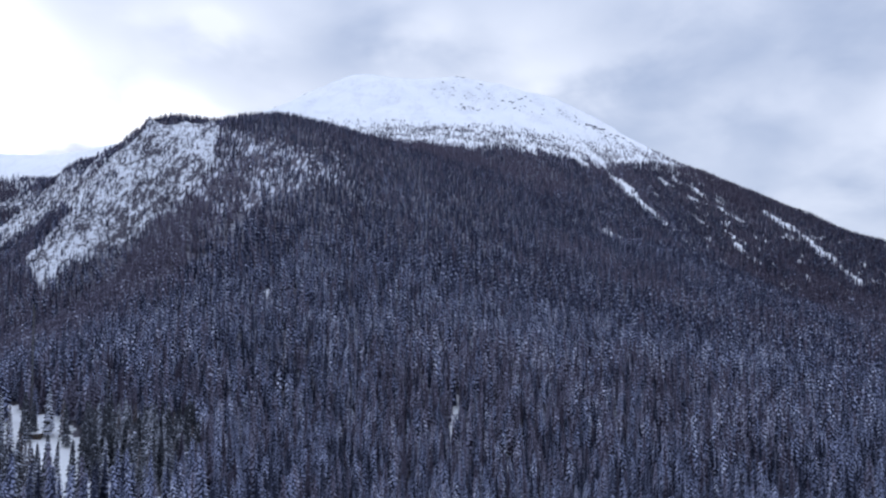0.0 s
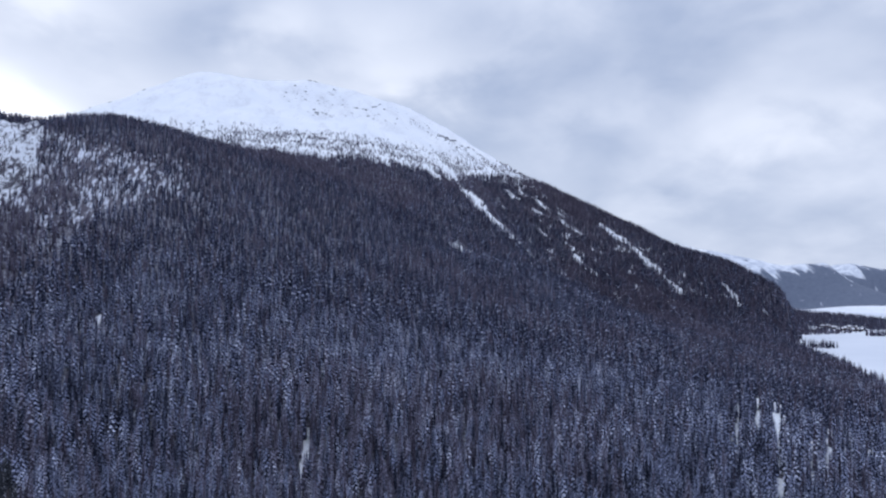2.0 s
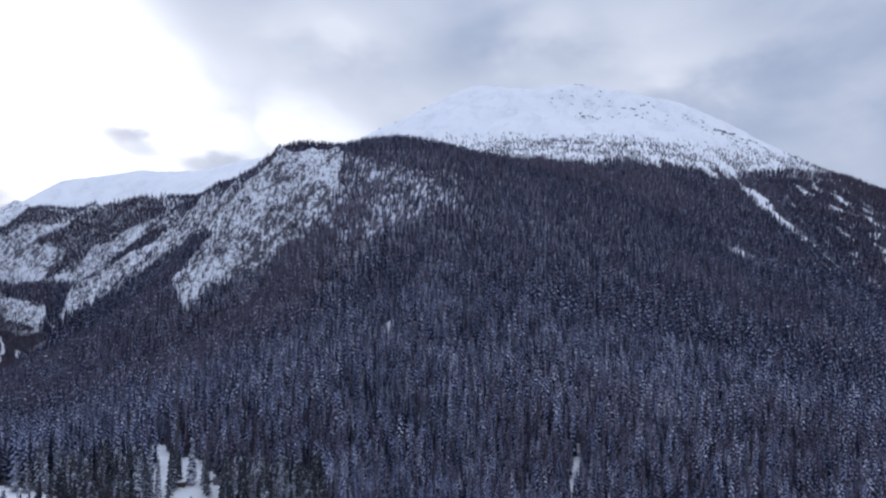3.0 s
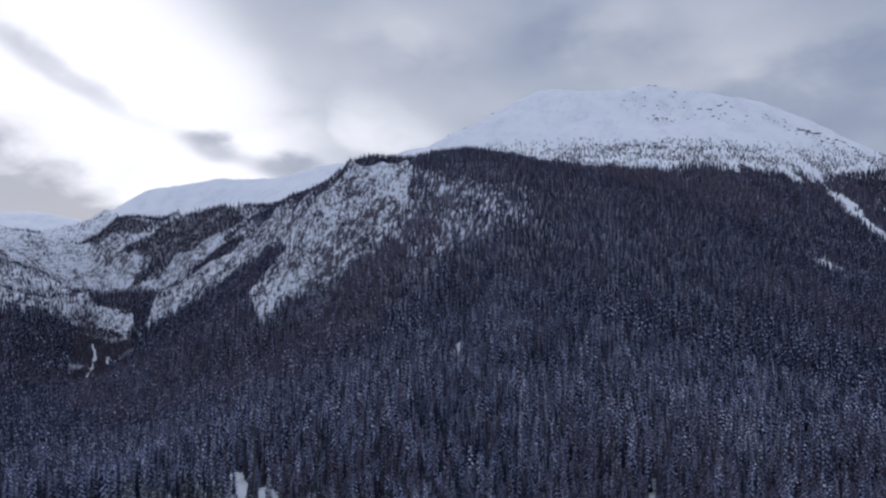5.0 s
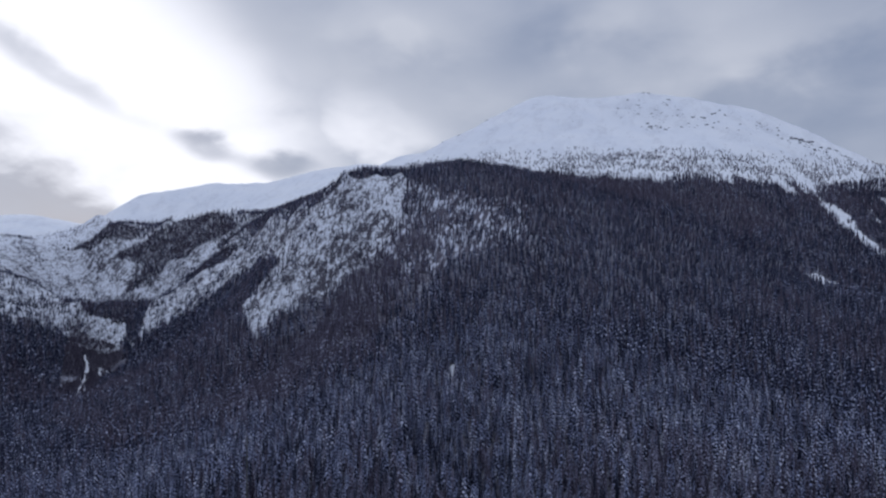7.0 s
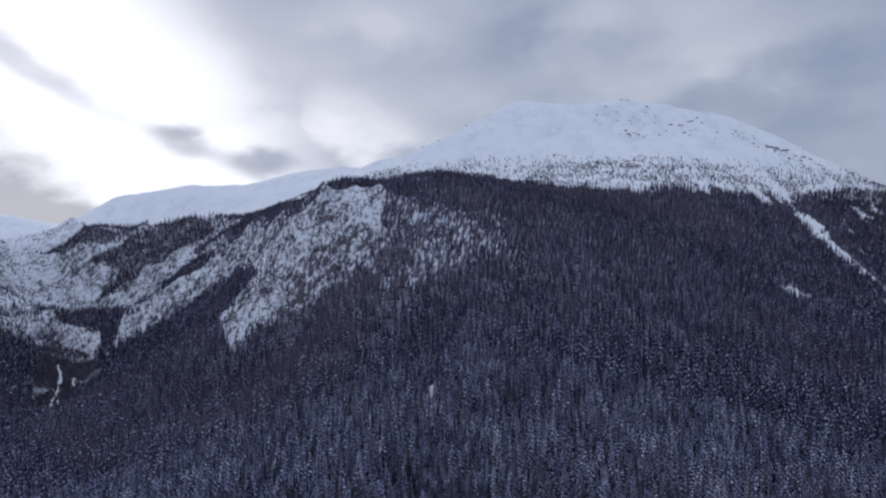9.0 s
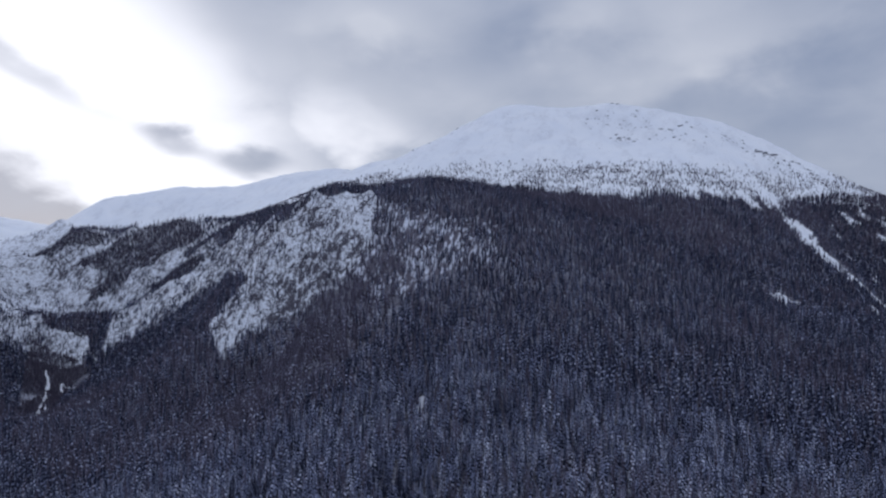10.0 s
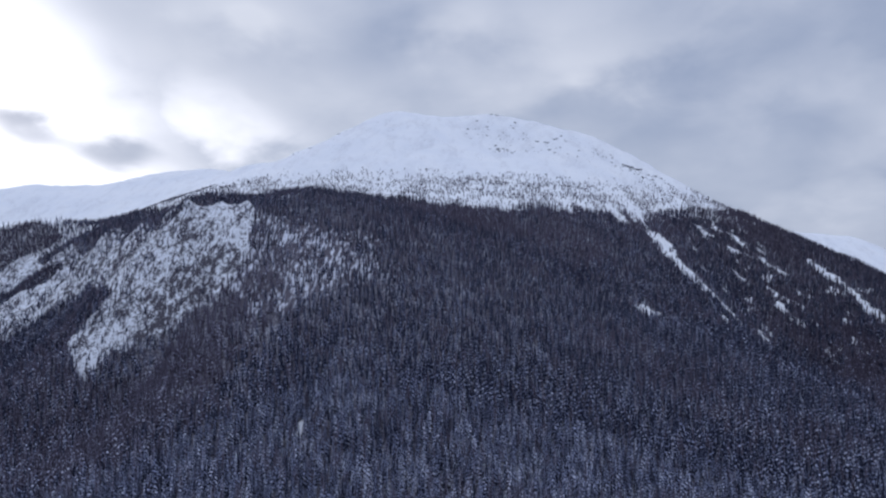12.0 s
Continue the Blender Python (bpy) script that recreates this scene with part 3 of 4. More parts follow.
def density(x, y, z):
    """How much of the ground trees hold, 0 to 1, and how tall they grow, in metres."""
    wave = fractal(x, y, 60, 31, 3)
    patch = fractal(x, y, 28, 44, 2)
    belt = z + 12 * wave + 17 * step(x, -150, -50) * (1 - step(x, 330, 480)) - 10 * step(x, 430, 520)
    d = 1.0 - step(belt, 372, 390) * (0.34 + 0.48 * step(patch, -0.05, 0.2))
    d = d * (1 - step(z + 25 * wave, 425, 475))
    d = d * (1 - step(np.hypot(x, y), 1950, 2100) * step(z + 15 * wave, 345, 375))
    cliff = inside(x, y, CLIFF)
    crags = inside(x, y, WEST_CRAGS)
    d = np.where(cliff, d * (0.07 + 0.42 * step(patch + 0.3 * wave, 0.02, 0.32)), d)
    broad = fractal(x + 0.4 * y, y, 150, 63, 3)
    bank_side = crags & (y < 1420) & (x > -1450)
    d = np.where(crags, d * (0.02 + 0.38 * bank_side * step(patch + 0.4 * wave, -0.25, 0.05) + 0.16 * step(patch, 0.1, 0.3) + 0.5 * step(broad + 0.25 * patch, 0.18, 0.24)), d)
    full = d * 0
    for ring in CRAG_WOODS:
        full = np.maximum(full, inside(x + 12 * patch, y + 12 * wave, ring))
    d = np.where(crags | cliff, np.maximum(d, full * 0.95), d)
    crest = step(off_line(x, y, [p[:2] for p in FOREST_SPUR[2:9]]), 26, 14)
    d = np.where(cliff | crags, np.maximum(d, 0.85 * crest), d)
    d = np.where(inside(x, y, STREAKY), d * (0.55 + 0.32 * step(patch, -0.2, 0.2)), d)
    d = np.where(inside(x, y, EAST_FACE), d * (0.40 + 0.60 * step(fractal(x, y, 24, 47, 2), -0.48, -0.22)), d)
    d = d * (0.30 + 0.70 * step(off_line(x, y, RAVINE) + 3 * patch, 3, 7))
    for line, wide in GULLIES:
        bed = 0.06 if wide < 11 else 0.20
        d = d * (bed + (1 - bed) * step(off_line(x, y, line) + 1.1 * wide * patch + 0.5 * wide * wave, wide * 0.7, wide * 1.15))
    for cx, cy, rx, ry, left in CLEARINGS:
        d = d * (left + (1 - left) * step(np.hypot((x - cx) / rx, (y - cy) / ry) + 0.2 * patch, 0.8, 1.15))
    d = d * step(z, 1.5, 6)
    tall = 18.0 - 6.5 * step(z, 50, 260) + 2.5 * wave
    tall = np.where(belt > 386, 5.6, tall)
    tall = np.where((cliff | crags) & (full < 0.5) & (crest < 0.5), tall * 0.7, tall)
    tall = np.where((crest > 0.5) & cliff, tall * 0.85, tall)
    tall = np.where(inside(x, y, GORGE), 4.0, tall)
    return d, np.maximum(tall, 4)


points, quads, fan = ground_sheet()
middle = points[quads].mean(1)
wob = 14 * fractal(middle[:, 0], middle[:, 1], 30, 71, 2)
craggy = inside(middle[:, 0] + wob, middle[:, 1] - wob, CLIFF) | inside(middle[:, 0] + wob, middle[:, 1] - wob, WEST_CRAGS)
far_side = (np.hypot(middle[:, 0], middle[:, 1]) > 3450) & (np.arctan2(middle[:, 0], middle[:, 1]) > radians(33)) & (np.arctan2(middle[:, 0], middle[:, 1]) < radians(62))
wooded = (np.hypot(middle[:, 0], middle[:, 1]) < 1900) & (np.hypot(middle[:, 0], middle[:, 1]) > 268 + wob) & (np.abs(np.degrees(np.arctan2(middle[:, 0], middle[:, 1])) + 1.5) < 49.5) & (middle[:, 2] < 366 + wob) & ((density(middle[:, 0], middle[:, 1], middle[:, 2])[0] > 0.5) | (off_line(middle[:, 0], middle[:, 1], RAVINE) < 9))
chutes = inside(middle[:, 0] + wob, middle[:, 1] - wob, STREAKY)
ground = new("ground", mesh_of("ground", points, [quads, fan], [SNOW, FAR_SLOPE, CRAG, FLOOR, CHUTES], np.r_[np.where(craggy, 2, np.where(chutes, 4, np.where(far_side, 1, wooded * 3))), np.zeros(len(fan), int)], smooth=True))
tagged(ground, "snow-covered mountain slopes with bare rock on steep faces", "ground", kind="structure")


def conifer(seed, boughs, spread, sides=4, trunk=False, blunt=0.6, broad=0.38):
    """A conifer of height 1: a slim dark core hung with drooping boughs that stand out one by one."""
    rng = np.random.default_rng(seed)
    pts, tris, bark = [], [], []
    if trunk:
        pts += [(0.013 * math.cos(a), 0.013 * math.sin(a), -0.06) for a in (0, 2.09, 4.19)] + [(0, 0, 0.30)]
        tris += [(0, 1, 3), (1, 2, 3), (2, 0, 3)]
        bark += [1, 1, 1]
    low = 0.12 if trunk else 0.03
    i = len(pts)
    for k in range(sides):
        a = 2 * math.pi * k / sides + seed
        pts.append((spread * 0.58 * math.cos(a), spread * 0.58 * math.sin(a), low))
    pts.append((0, 0, 1.0))
    tris += [(i + k, i + (k + 1) % sides, i + sides) for k in range(sides)]
    bark += [0] * sides
    for b in range(boughs):
        f = low + 0.05 + (0.93 - low) * (b / boughs) ** 0.95
        a = b * 2.399 + rng.uniform(-0.4, 0.4)
        reach = spread * (1 - f) ** blunt * rng.uniform(0.75, 1.25) + 0.015
        wide = reach * rng.uniform(0.8, 1.2) * broad + 0.004
        sag = reach * rng.uniform(0.30, 0.75)
        ca, sa = math.cos(a), math.sin(a)
        mid, drop = reach * 0.62, sag * 0.5 + wide * rng.uniform(0.25, 0.5)
        i = len(pts)
        pts += [(0, 0, f + 0.015), (mid * ca - wide * sa, mid * sa + wide * ca, f - drop), (reach * ca, reach * sa, f - sag), (mid * ca + wide * sa, mid * sa - wide * ca, f - drop)]
        tris += [(i, i + 2, i + 1), (i, i + 3, i + 2)]
        bark += [0] * 2
    return np.array(pts, float), np.array(tris), np.array(bark)


def plant(name, x, y, z, tall, kinds, mats, seed, label):
    """One mesh of many trees."""
    rng = np.random.default_rng(seed)
    choice = rng.integers(0, len(kinds), len(x))
    all_p, all_t, all_m, all_r, base = [], [], [], [], 0
    for k, (p, t, b) in enumerate(kinds):
        s = np.where(choice == k)[0]
        if len(s) == 0:
            continue
        turn = rng.uniform(0, 2 * math.pi, len(s))
        h = tall[s] * rng.uniform(0.66, 1.3, len(s))
        w = h * rng.uniform(0.8, 1.2, len(s)) + 1.4
        c, sn = np.cos(turn), np.sin(turn)
        lean = rng.normal(0, 0.018, (2, len(s)))
        px = (p[None, :, 0] * c[:, None] - p[None, :, 1] * sn[:, None]) * w[:, None] + lean[0][:, None] * p[None, :, 2] * h[:, None]
        py = (p[None, :, 0] * sn[:, None] + p[None, :, 1] * c[:, None]) * w[:, None] + lean[1][:, None] * p[None, :, 2] * h[:, None]
        pz = p[None, :, 2] * h[:, None]
        q = np.stack([px + x[s][:, None], py + y[s][:, None], pz + z[s][:, None]], -1)
        all_p.append(q.reshape(-1, 3))
        all_t.append((t[None] + base + (np.arange(len(s)) * len(p))[:, None, None]).reshape(-1, 3))
        bare = (rng.random(len(s)) < 0.16 + 0.5 * inside(x[s] + 30 * fractal(x[s], y[s], 60, 51, 2), y[s], LARCH_HOLLOW) + 0.45 * step(fractal(x[s], y[s], 170, 77, 3), 0.05, 0.35) + 0.35 * step(x[s], 430, 620) + 0.3 * step(z[s], 180, 340) + 0.6 * step(np.hypot((x[s] + 40) / 170, (y[s] - 1190) / 75), 1.1, 0.5)) * 1
        all_m.append(np.where(b[None] == 1, 2, bare[:, None]).ravel())
        all_r.append(np.repeat(rng.random(len(s)), len(p)))
        base += len(s) * len(p)
    me = mesh_of(name, np.concatenate(all_p), [np.concatenate(all_t)], mats, np.concatenate(all_m))
    me.attributes.new("tree", "FLOAT", "POINT").data.foreach_set("value", np.concatenate(all_r).astype(np.float32))      # one random number for each tree
    return tagged(new(name, me), label, "forest", kind="stuff")


def scatter(x0, x1, y0, y1, gap, seed):
    rng = np.random.default_rng(seed)
    gx, gy = np.meshgrid(np.arange(x0, x1, gap), np.arange(y0, y1, gap))
    gx = gx + (np.arange(len(gx)) % 2)[:, None] * gap / 2
    x = gx.ravel() + rng.uniform(-0.42, 0.42, gx.size) * gap
    y = gy.ravel() + rng.uniform(-0.42, 0.42, gx.size) * gap
    return x, y, rng.random(gx.size)


def grow(x, y, chance):
    z = height(x, y)
    d, tall = density(x, y, z)
    keep = chance < d
    return x[keep], y[keep], z[keep] - 0.3, tall[keep]


CLOSE_KINDS = [conifer(90 + k, 60, 0.100 + 0.012 * (k % 3), 5, True, 0.6 + 0.1 * (k % 2), 0.24) for k in range(6)]
FRONT_KINDS = [conifer(80 + k, 38, 0.112 + 0.012 * (k % 3), 4, True, 0.55 + 0.1 * (k % 2), 0.30) for k in range(6)]
NEAR_KINDS = [conifer(k, 21, 0.125 + 0.012 * (k % 3), 3, False, 0.5 + 0.12 * (k % 2), 0.36) for k in range(6)]
MID_KINDS = [conifer(20 + k, 10, 0.150 + 0.014 * (k % 3), 3, False, 0.5 + 0.12 * (k % 2)) for k in range(6)]
FAR_KINDS = [conifer(40 + k, 5, 0.172 + 0.012 * (k % 3), 3, False, 0.55, 0.44) for k in range(6)]
TINY_KINDS = [conifer(60 + k, 3, 0.19, 3, False, 0.55, 0.5) for k in range(4)]
SQUAT_KINDS = [conifer(70 + k, 4, 0.24, 3, False, 0.4, 0.5) for k in range(4)]
WOODS = [SPRUCE, LARCH, BARK]

x, y, c = scatter(-620, 620, 215, 700, 4.8, 1)
r, a = np.hypot(x, y), np.degrees(np.arctan2(x, y))
keep = (r > 265) & (r < 690) & (a > -51) & (a < 48)
nx, ny, nz, nt = grow(x[keep], y[keep], c[keep])
single = (np.hypot(nx + 185, ny - 315) < 72)
order = np.argsort(np.where(single, np.hypot(nx, ny), 1e9))[:300]
picked = np.zeros(len(nx), bool)
picked[order] = single[order]
rest = ~picked
front = rest & (np.hypot(nx, ny) + 45 * np.random.default_rng(6).normal(0, 1, len(nx)) < 490)
rest = rest & ~front
close = front & (np.hypot(nx, ny) < 385)
front = front & ~close
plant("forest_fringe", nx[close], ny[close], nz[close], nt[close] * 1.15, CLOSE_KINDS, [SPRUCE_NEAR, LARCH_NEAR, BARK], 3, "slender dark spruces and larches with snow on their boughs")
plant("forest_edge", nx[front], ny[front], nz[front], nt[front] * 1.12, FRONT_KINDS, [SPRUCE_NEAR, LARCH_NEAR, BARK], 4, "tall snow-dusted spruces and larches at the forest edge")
plant("forest_foot", nx[rest], ny[rest], nz[rest], nt[rest], NEAR_KINDS, WOODS, 5, "dense snow-dusted spruce and larch forest at the mountain foot")

x, y, c = scatter(-900, 900, 400, 1060, 4.8, 2)
r, a = np.hypot(x, y), np.degrees(np.arctan2(x, y))
keep = (r >= 690) & (r < 1050) & (a > -51) & (a < 48)
mx, my, mz, mt = grow(x[keep], y[keep], c[keep])
plant("forest_slope", mx, my, mz, mt, MID_KINDS, WOODS, 6, "dense snow-dusted conifer forest on the mountain slope")

x, y, c = scatter(-1600, 1500, 600, 1900, 4.7, 3)
r, a = np.hypot(x, y), np.degrees(np.arctan2(x, y))
keep = (r >= 1050) & (r < 1900) & (np.abs(a) < 52)
fx, fy, fz, ft = grow(x[keep], y[keep], c[keep])
stray = np.random.default_rng(17).normal(0, 28, (2, len(fx)))
steep = inside(fx + 60 * fractal(fx, fy, 90, 35, 2) + stray[0], fy + 60 * fractal(fx, fy, 90, 36, 2) + stray[1], EAST_FLANK)
plant("forest_east_face", fx[steep], fy[steep], fz[steep], ft[steep], FAR_KINDS, [SPRUCE_NEAR, LARCH_STEEP, BARK], 16, "dark bare larch wood on the steep flank")
fx, fy, fz, ft = fx[~steep], fy[~steep], fz[~steep], ft[~steep]
open_belt = fz > 374 + 14 * fractal(fx, fy, 60, 31, 3)
plant("treeline_trees", fx[open_belt], fy[open_belt], fz[open_belt], ft[open_belt], SQUAT_KINDS, [SPRUCE_BARE, LARCH_STEEP, BARK], 18, "small dark windswept trees scattered over snow at the treeline")
fx, fy, fz, ft = fx[~open_belt], fy[~open_belt], fz[~open_belt], ft[~open_belt]
plant("forest_height", fx, fy, fz, ft, FAR_KINDS, WOODS, 7, "dark conifer forest thinning out towards the treeline")

x, y, c = scatter(-2700, 700, 1250, 2700, 7.0, 4)
r, a = np.hypot(x, y), np.degrees(np.arctan2(x, y))
keep = (r >= 1900) & (r < 2700) & (np.abs(a) < 52)
fx, fy, fz, ft = grow(x[keep], y[keep], c[keep])
plant("forest_side_valley", fx, fy, fz, ft * 1.1, TINY_KINDS, WOODS, 8, "patches of dark forest on the far side valley")

# closed stands on the crags
x, y, c = scatter(-1680, -830, 1170, 1780, 4.1, 12)
keep = np.zeros(len(x), bool)
for ring in CRAG_WOODS:
    keep |= inside(x + 8 * fractal(x, y, 28, 44, 2), y, ring)
x, y = x[keep], y[keep]
plant("forest_crags", x, y, height(x, y) - 0.3, np.full(len(x), 11.0), FAR_KINDS, [LARCH_STEEP, LARCH, BARK], 13, "closed dark conifer stands between snowy crags")

# low bushes and stunted trees that cling to the crags
x, y, c = scatter(-1700, -290, 840, 1760, 4.6, 22)
keep = inside(x, y, CLIFF) | inside(x, y, WEST_CRAGS)
x, y, c = x[keep], y[keep], c[keep]
clump = fractal(x, y, 17, 24, 2) + 0.5 * fractal(x, y, 70, 25, 2)
keep = c < 0.06 + 0.55 * step(clump, 0.0, 0.35) + 0.6 * (step(y, 1420, 1380) * step(x, -940, -990)) * step(clump, -0.4, 0.0)
x, y = x[keep], y[keep]
plant("cliff_scrub", x, y, height(x, y) - 0.3, 4.2 + 2.5 * fractal(x, y, 25, 26, 2), SQUAT_KINDS, [SPRUCE_BARE, LARCH_STEEP, BARK], 23, "low dark bushes clinging to the snowy crags")

# alder scrub on the floor of the gorge, open along the creek and the track
x, y, c = scatter(-1080, -790, 860, 1180, 2.5, 14)
wob = 22 * fractal(x, y, 45, 81, 2)
keep = inside(x + wob, y - wob, GORGE)
x, y = x[keep], y[keep]
patch = fractal(x, y, 22, 44, 2)
free = np.full(len(x), True)
for line, wide in GULLIES:
    if line[0][0] < -800:
        free &= off_line(x, y, line) + wide * patch > wide * 0.55
free &= (fractal(x, y, 40, 66, 2) > -0.28)
plant("gorge_scrub", x[free], y[free], height(x, y)[free] - 0.3, np.full(free.sum(), 7.0), TINY_KINDS, [LARCH_STEEP, LARCH, BARK], 15, "low dark alder scrub on the snowy gorge floor")

# woods on the flat tongues of land in the lake, and at the far shore
x, y, c = scatter(900, 3500, 1000, 3900, 8.5, 9)
r, a = np.hypot(x, y), np.degrees(np.arctan2(x, y))
wave = fractal(x, y, 260, 91, 3)
tongue = (np.abs(r + 150 * wave - (2560 + 17 * (44.8 - a))) < 250 + 65 * (44.8 - a)) & (a > 33) & (a < 46.5 + 2 * wave)
spit = np.hypot((r - 1665) / 34, (a - 40.5) / 1.2) < 1
cape = np.hypot((r - 2060 + 60 * wave) / 45, (a - 44.6) / 1.4) < 1
shore = (r > 3650 + 250 * wave) & (r < 3720 + 250 * wave)
village = (r > 2120) & (r < 2330) & (a > 39.7) & (a < 43.6) & (c > 0.3)
keep = (tongue & ~village | spit | cape | shore) & (a > 30) & (a < 56) & (c < 0.95)
x, y = x[keep], y[keep]
z = np.maximum(height(x, y), 0.2)
ok = ((r[keep] < 3300) | (z < 12)) & (z < 215 + 90 * fractal(x, y, 200, 55, 3)) & (fractal(x - y, y, 90, 58, 3) > -0.5)
plant("far_woods", x[ok], y[ok], z[ok], np.full(ok.sum(), 15.0), TINY_KINDS, [SPRUCE_NEAR, LARCH_NEAR, BARK], 10, "dark far woods on flat land beside the frozen lake")


# ---- single trees round the clearing ----
def part(name, points, tris, mat, parent, label=""):
    ob = new(name, mesh_of(name, points, [tris], [mat]))
    ob.parent = parent
    if label:
        ob["label"] = label
    return ob


def single_tree(seed, mat, label, spread):
    rng = np.random.default_rng(seed)
    root = tagged(new("conifer_tree"), label, "tree", "trees round the clearing")
    k = 7
    ring, levels = [], (-0.04, 0.2, 0.5, 0.8, 0.99)
    for f in levels:
        for j in range(k):
            a = 2 * math.pi * j / k
            rr = 0.017 * (1 - f) ** 0.8 + 0.0012
            ring.append((rr * math.cos(a) + 0.004 * math.sin(5 * f), rr * math.sin(a), f))
    faces = []
    for l in range(len(levels) - 1):
        for j in range(k):
            p0, p1 = l * k + j, l * k + (j + 1) % k
            faces += [(p0, p1, p1 + k), (p0, p1 + k, p0 + k)]
    part("trunk", np.array(ring), np.array(faces), BARK, root)
    pts, tris = [], []
    boughs = 62
    for b in range(boughs):
        f = 0.10 + 0.88 * (b / boughs) ** 0.9
        a = b * 2.399 + rng.uniform(-0.4, 0.4)
        reach = spread * (1 - f) ** 0.75 * rng.uniform(0.7, 1.2) + 0.012
        wide = reach * rng.uniform(0.32, 0.5) + 0.006
        sag = reach * rng.uniform(0.25, 0.6)
        u, v = np.array((math.cos(a), math.sin(a), 0)), np.array((-math.sin(a), math.cos(a), 0))
        o = np.array((0, 0, f))
        i = len(pts)
        lift = np.array((0, 0, 1.0))
        pts += [o + lift * 0.012, o + u * reach * 0.55 + v * wide - lift * sag * 0.55, o + u * reach * 0.55 - v * wide - lift * sag * 0.55,
                o + u * reach - lift * sag, o + u * reach * 0.5 + lift * (0.016 - sag * 0.3), o + u * reach * 0.45 - lift * (sag * 0.6 + 0.03)]
        tris += [(i, i + 1, i + 4), (i + 4, i + 1, i + 3), (i, i + 4, i + 2), (i + 4, i + 3, i + 2), (i, i + 5, i + 1), (i + 5, i + 3, i + 1), (i, i + 2, i + 5), (i + 5, i + 2, i + 3)]
    i = len(pts)
    pts += [np.array((0, 0, 1.02)), np.array((0.012, 0, 0.93)), np.array((-0.006, 0.011, 0.93)), np.array((-0.006, -0.011, 0.93))]
    tris += [(i, i + 1, i + 2), (i, i + 2, i + 3), (i, i + 3, i + 1)]
    part("crown", np.array(pts), np.array(tris), mat, root, "drooping boughs dusted with snow")
    return root


def needles_unit(name, dark, light):
    """The same foliage for trees modelled at height 1 and scaled up."""
    m, n, at = material(name)
    up_side = n.add("ShaderNodeSeparateXYZ", {0: n.add("ShaderNodeNewGeometry").outputs["Normal"]}).outputs[2]
    own = n.add("ShaderNodeObjectInfo").outputs["Random"]
    twig = n.noise(at, 18.0, 2.0, 0.6)
    amount = n.math("ADD", n.math("ADD", n.math("MULTIPLY", up_side, 0.42), n.math("MULTIPLY", twig, 0.9)), n.math("MULTIPLY", n.math("SUBTRACT", own, 0.5), 0.25))
    finish(n, n.mix(n.math("MULTIPLY", n.span(amount, 0.66, 0.95), 0.85), n.mix(own, dark, light), (0.68, 0.72, 0.86)), 0.8)
    return m


SPRUCE_ONE = needles_unit("single_spruce_needles", (0.026, 0.030, 0.042), (0.055, 0.060, 0.078))
LARCH_ONE = needles_unit("single_larch_twigs", (0.050, 0.042, 0.048), (0.095, 0.080, 0.085))
models = [single_tree(101, SPRUCE_ONE, "tall dark spruce dusted with snow in the forest clearing", 0.135),
          single_tree(102, SPRUCE_ONE, "slender snow-dusted spruce standing in snow", 0.115),
          single_tree(103, SPRUCE_ONE, "broad dark spruce with snow on its boughs", 0.155),
          single_tree(104, LARCH_ONE, "bare brownish larch with snow on its twigs", 0.12)]
rng = np.random.default_rng(11)
used = set()
for j in np.where(picked)[0]:
    kind = int(rng.choice(4, p=[0.35, 0.25, 0.22, 0.18]))
    tall = nt[j] * rng.uniform(0.85, 1.4)
    m = pose(nx[j], ny[j], nz[j], rng.normal(0, 1), rng.normal(0, 1), rng.uniform(0, 360))
    tree = models[kind]
    if kind not in used:
        used.add(kind)
        tree.matrix_basis = m
    else:
        tree = copy_thing(tree, m)
    w = tall * rng.uniform(0.85, 1.15)
    tree.scale = (w, w, tall)


# ---- rocks on the open snow ----
def rock_outcrop(x, y, size, tall, seed):
    """A broken ledge of bare rock that stands out of the snow."""
    rng = np.random.default_rng(seed)
    bm = bmesh.new()
    bmesh.ops.create_icosphere(bm, subdivisions=3 if size > 5 else 2, radius=1.0)
    off = Vector((seed * 3.1, seed * 1.7, 0))
    for v in bm.verts:
        c = v.co
        k = 1 + 0.55 * noise.noise(c * 1.6 + off) + 0.3 * noise.noise(c * 4.0 + off)
        v.co = Vector((round(c.x * k * 4) / 5 + c.x * k * 0.2, c.y * k, round(c.z * k * 3) / 4 + c.z * k * 0.25))
    me = bpy.data.meshes.new("rock_outcrop")
    bm.to_mesh(me)
    bm.free()
    me.materials.append(LEDGE_ROCK)
    ob = new("rock_outcrop", me)
    z = float(height(np.array([x]), np.array([y]))[0])
    ob.matrix_basis = pose(x, y, z - tall * 0.15, 18, 0, rng.uniform(-25, 25)) @ Matrix.Diagonal((size, size * 0.5, tall, 1))
    return tagged(ob, "dark bare rock ledge in the summit snow", "rock", "rocks on the summit")


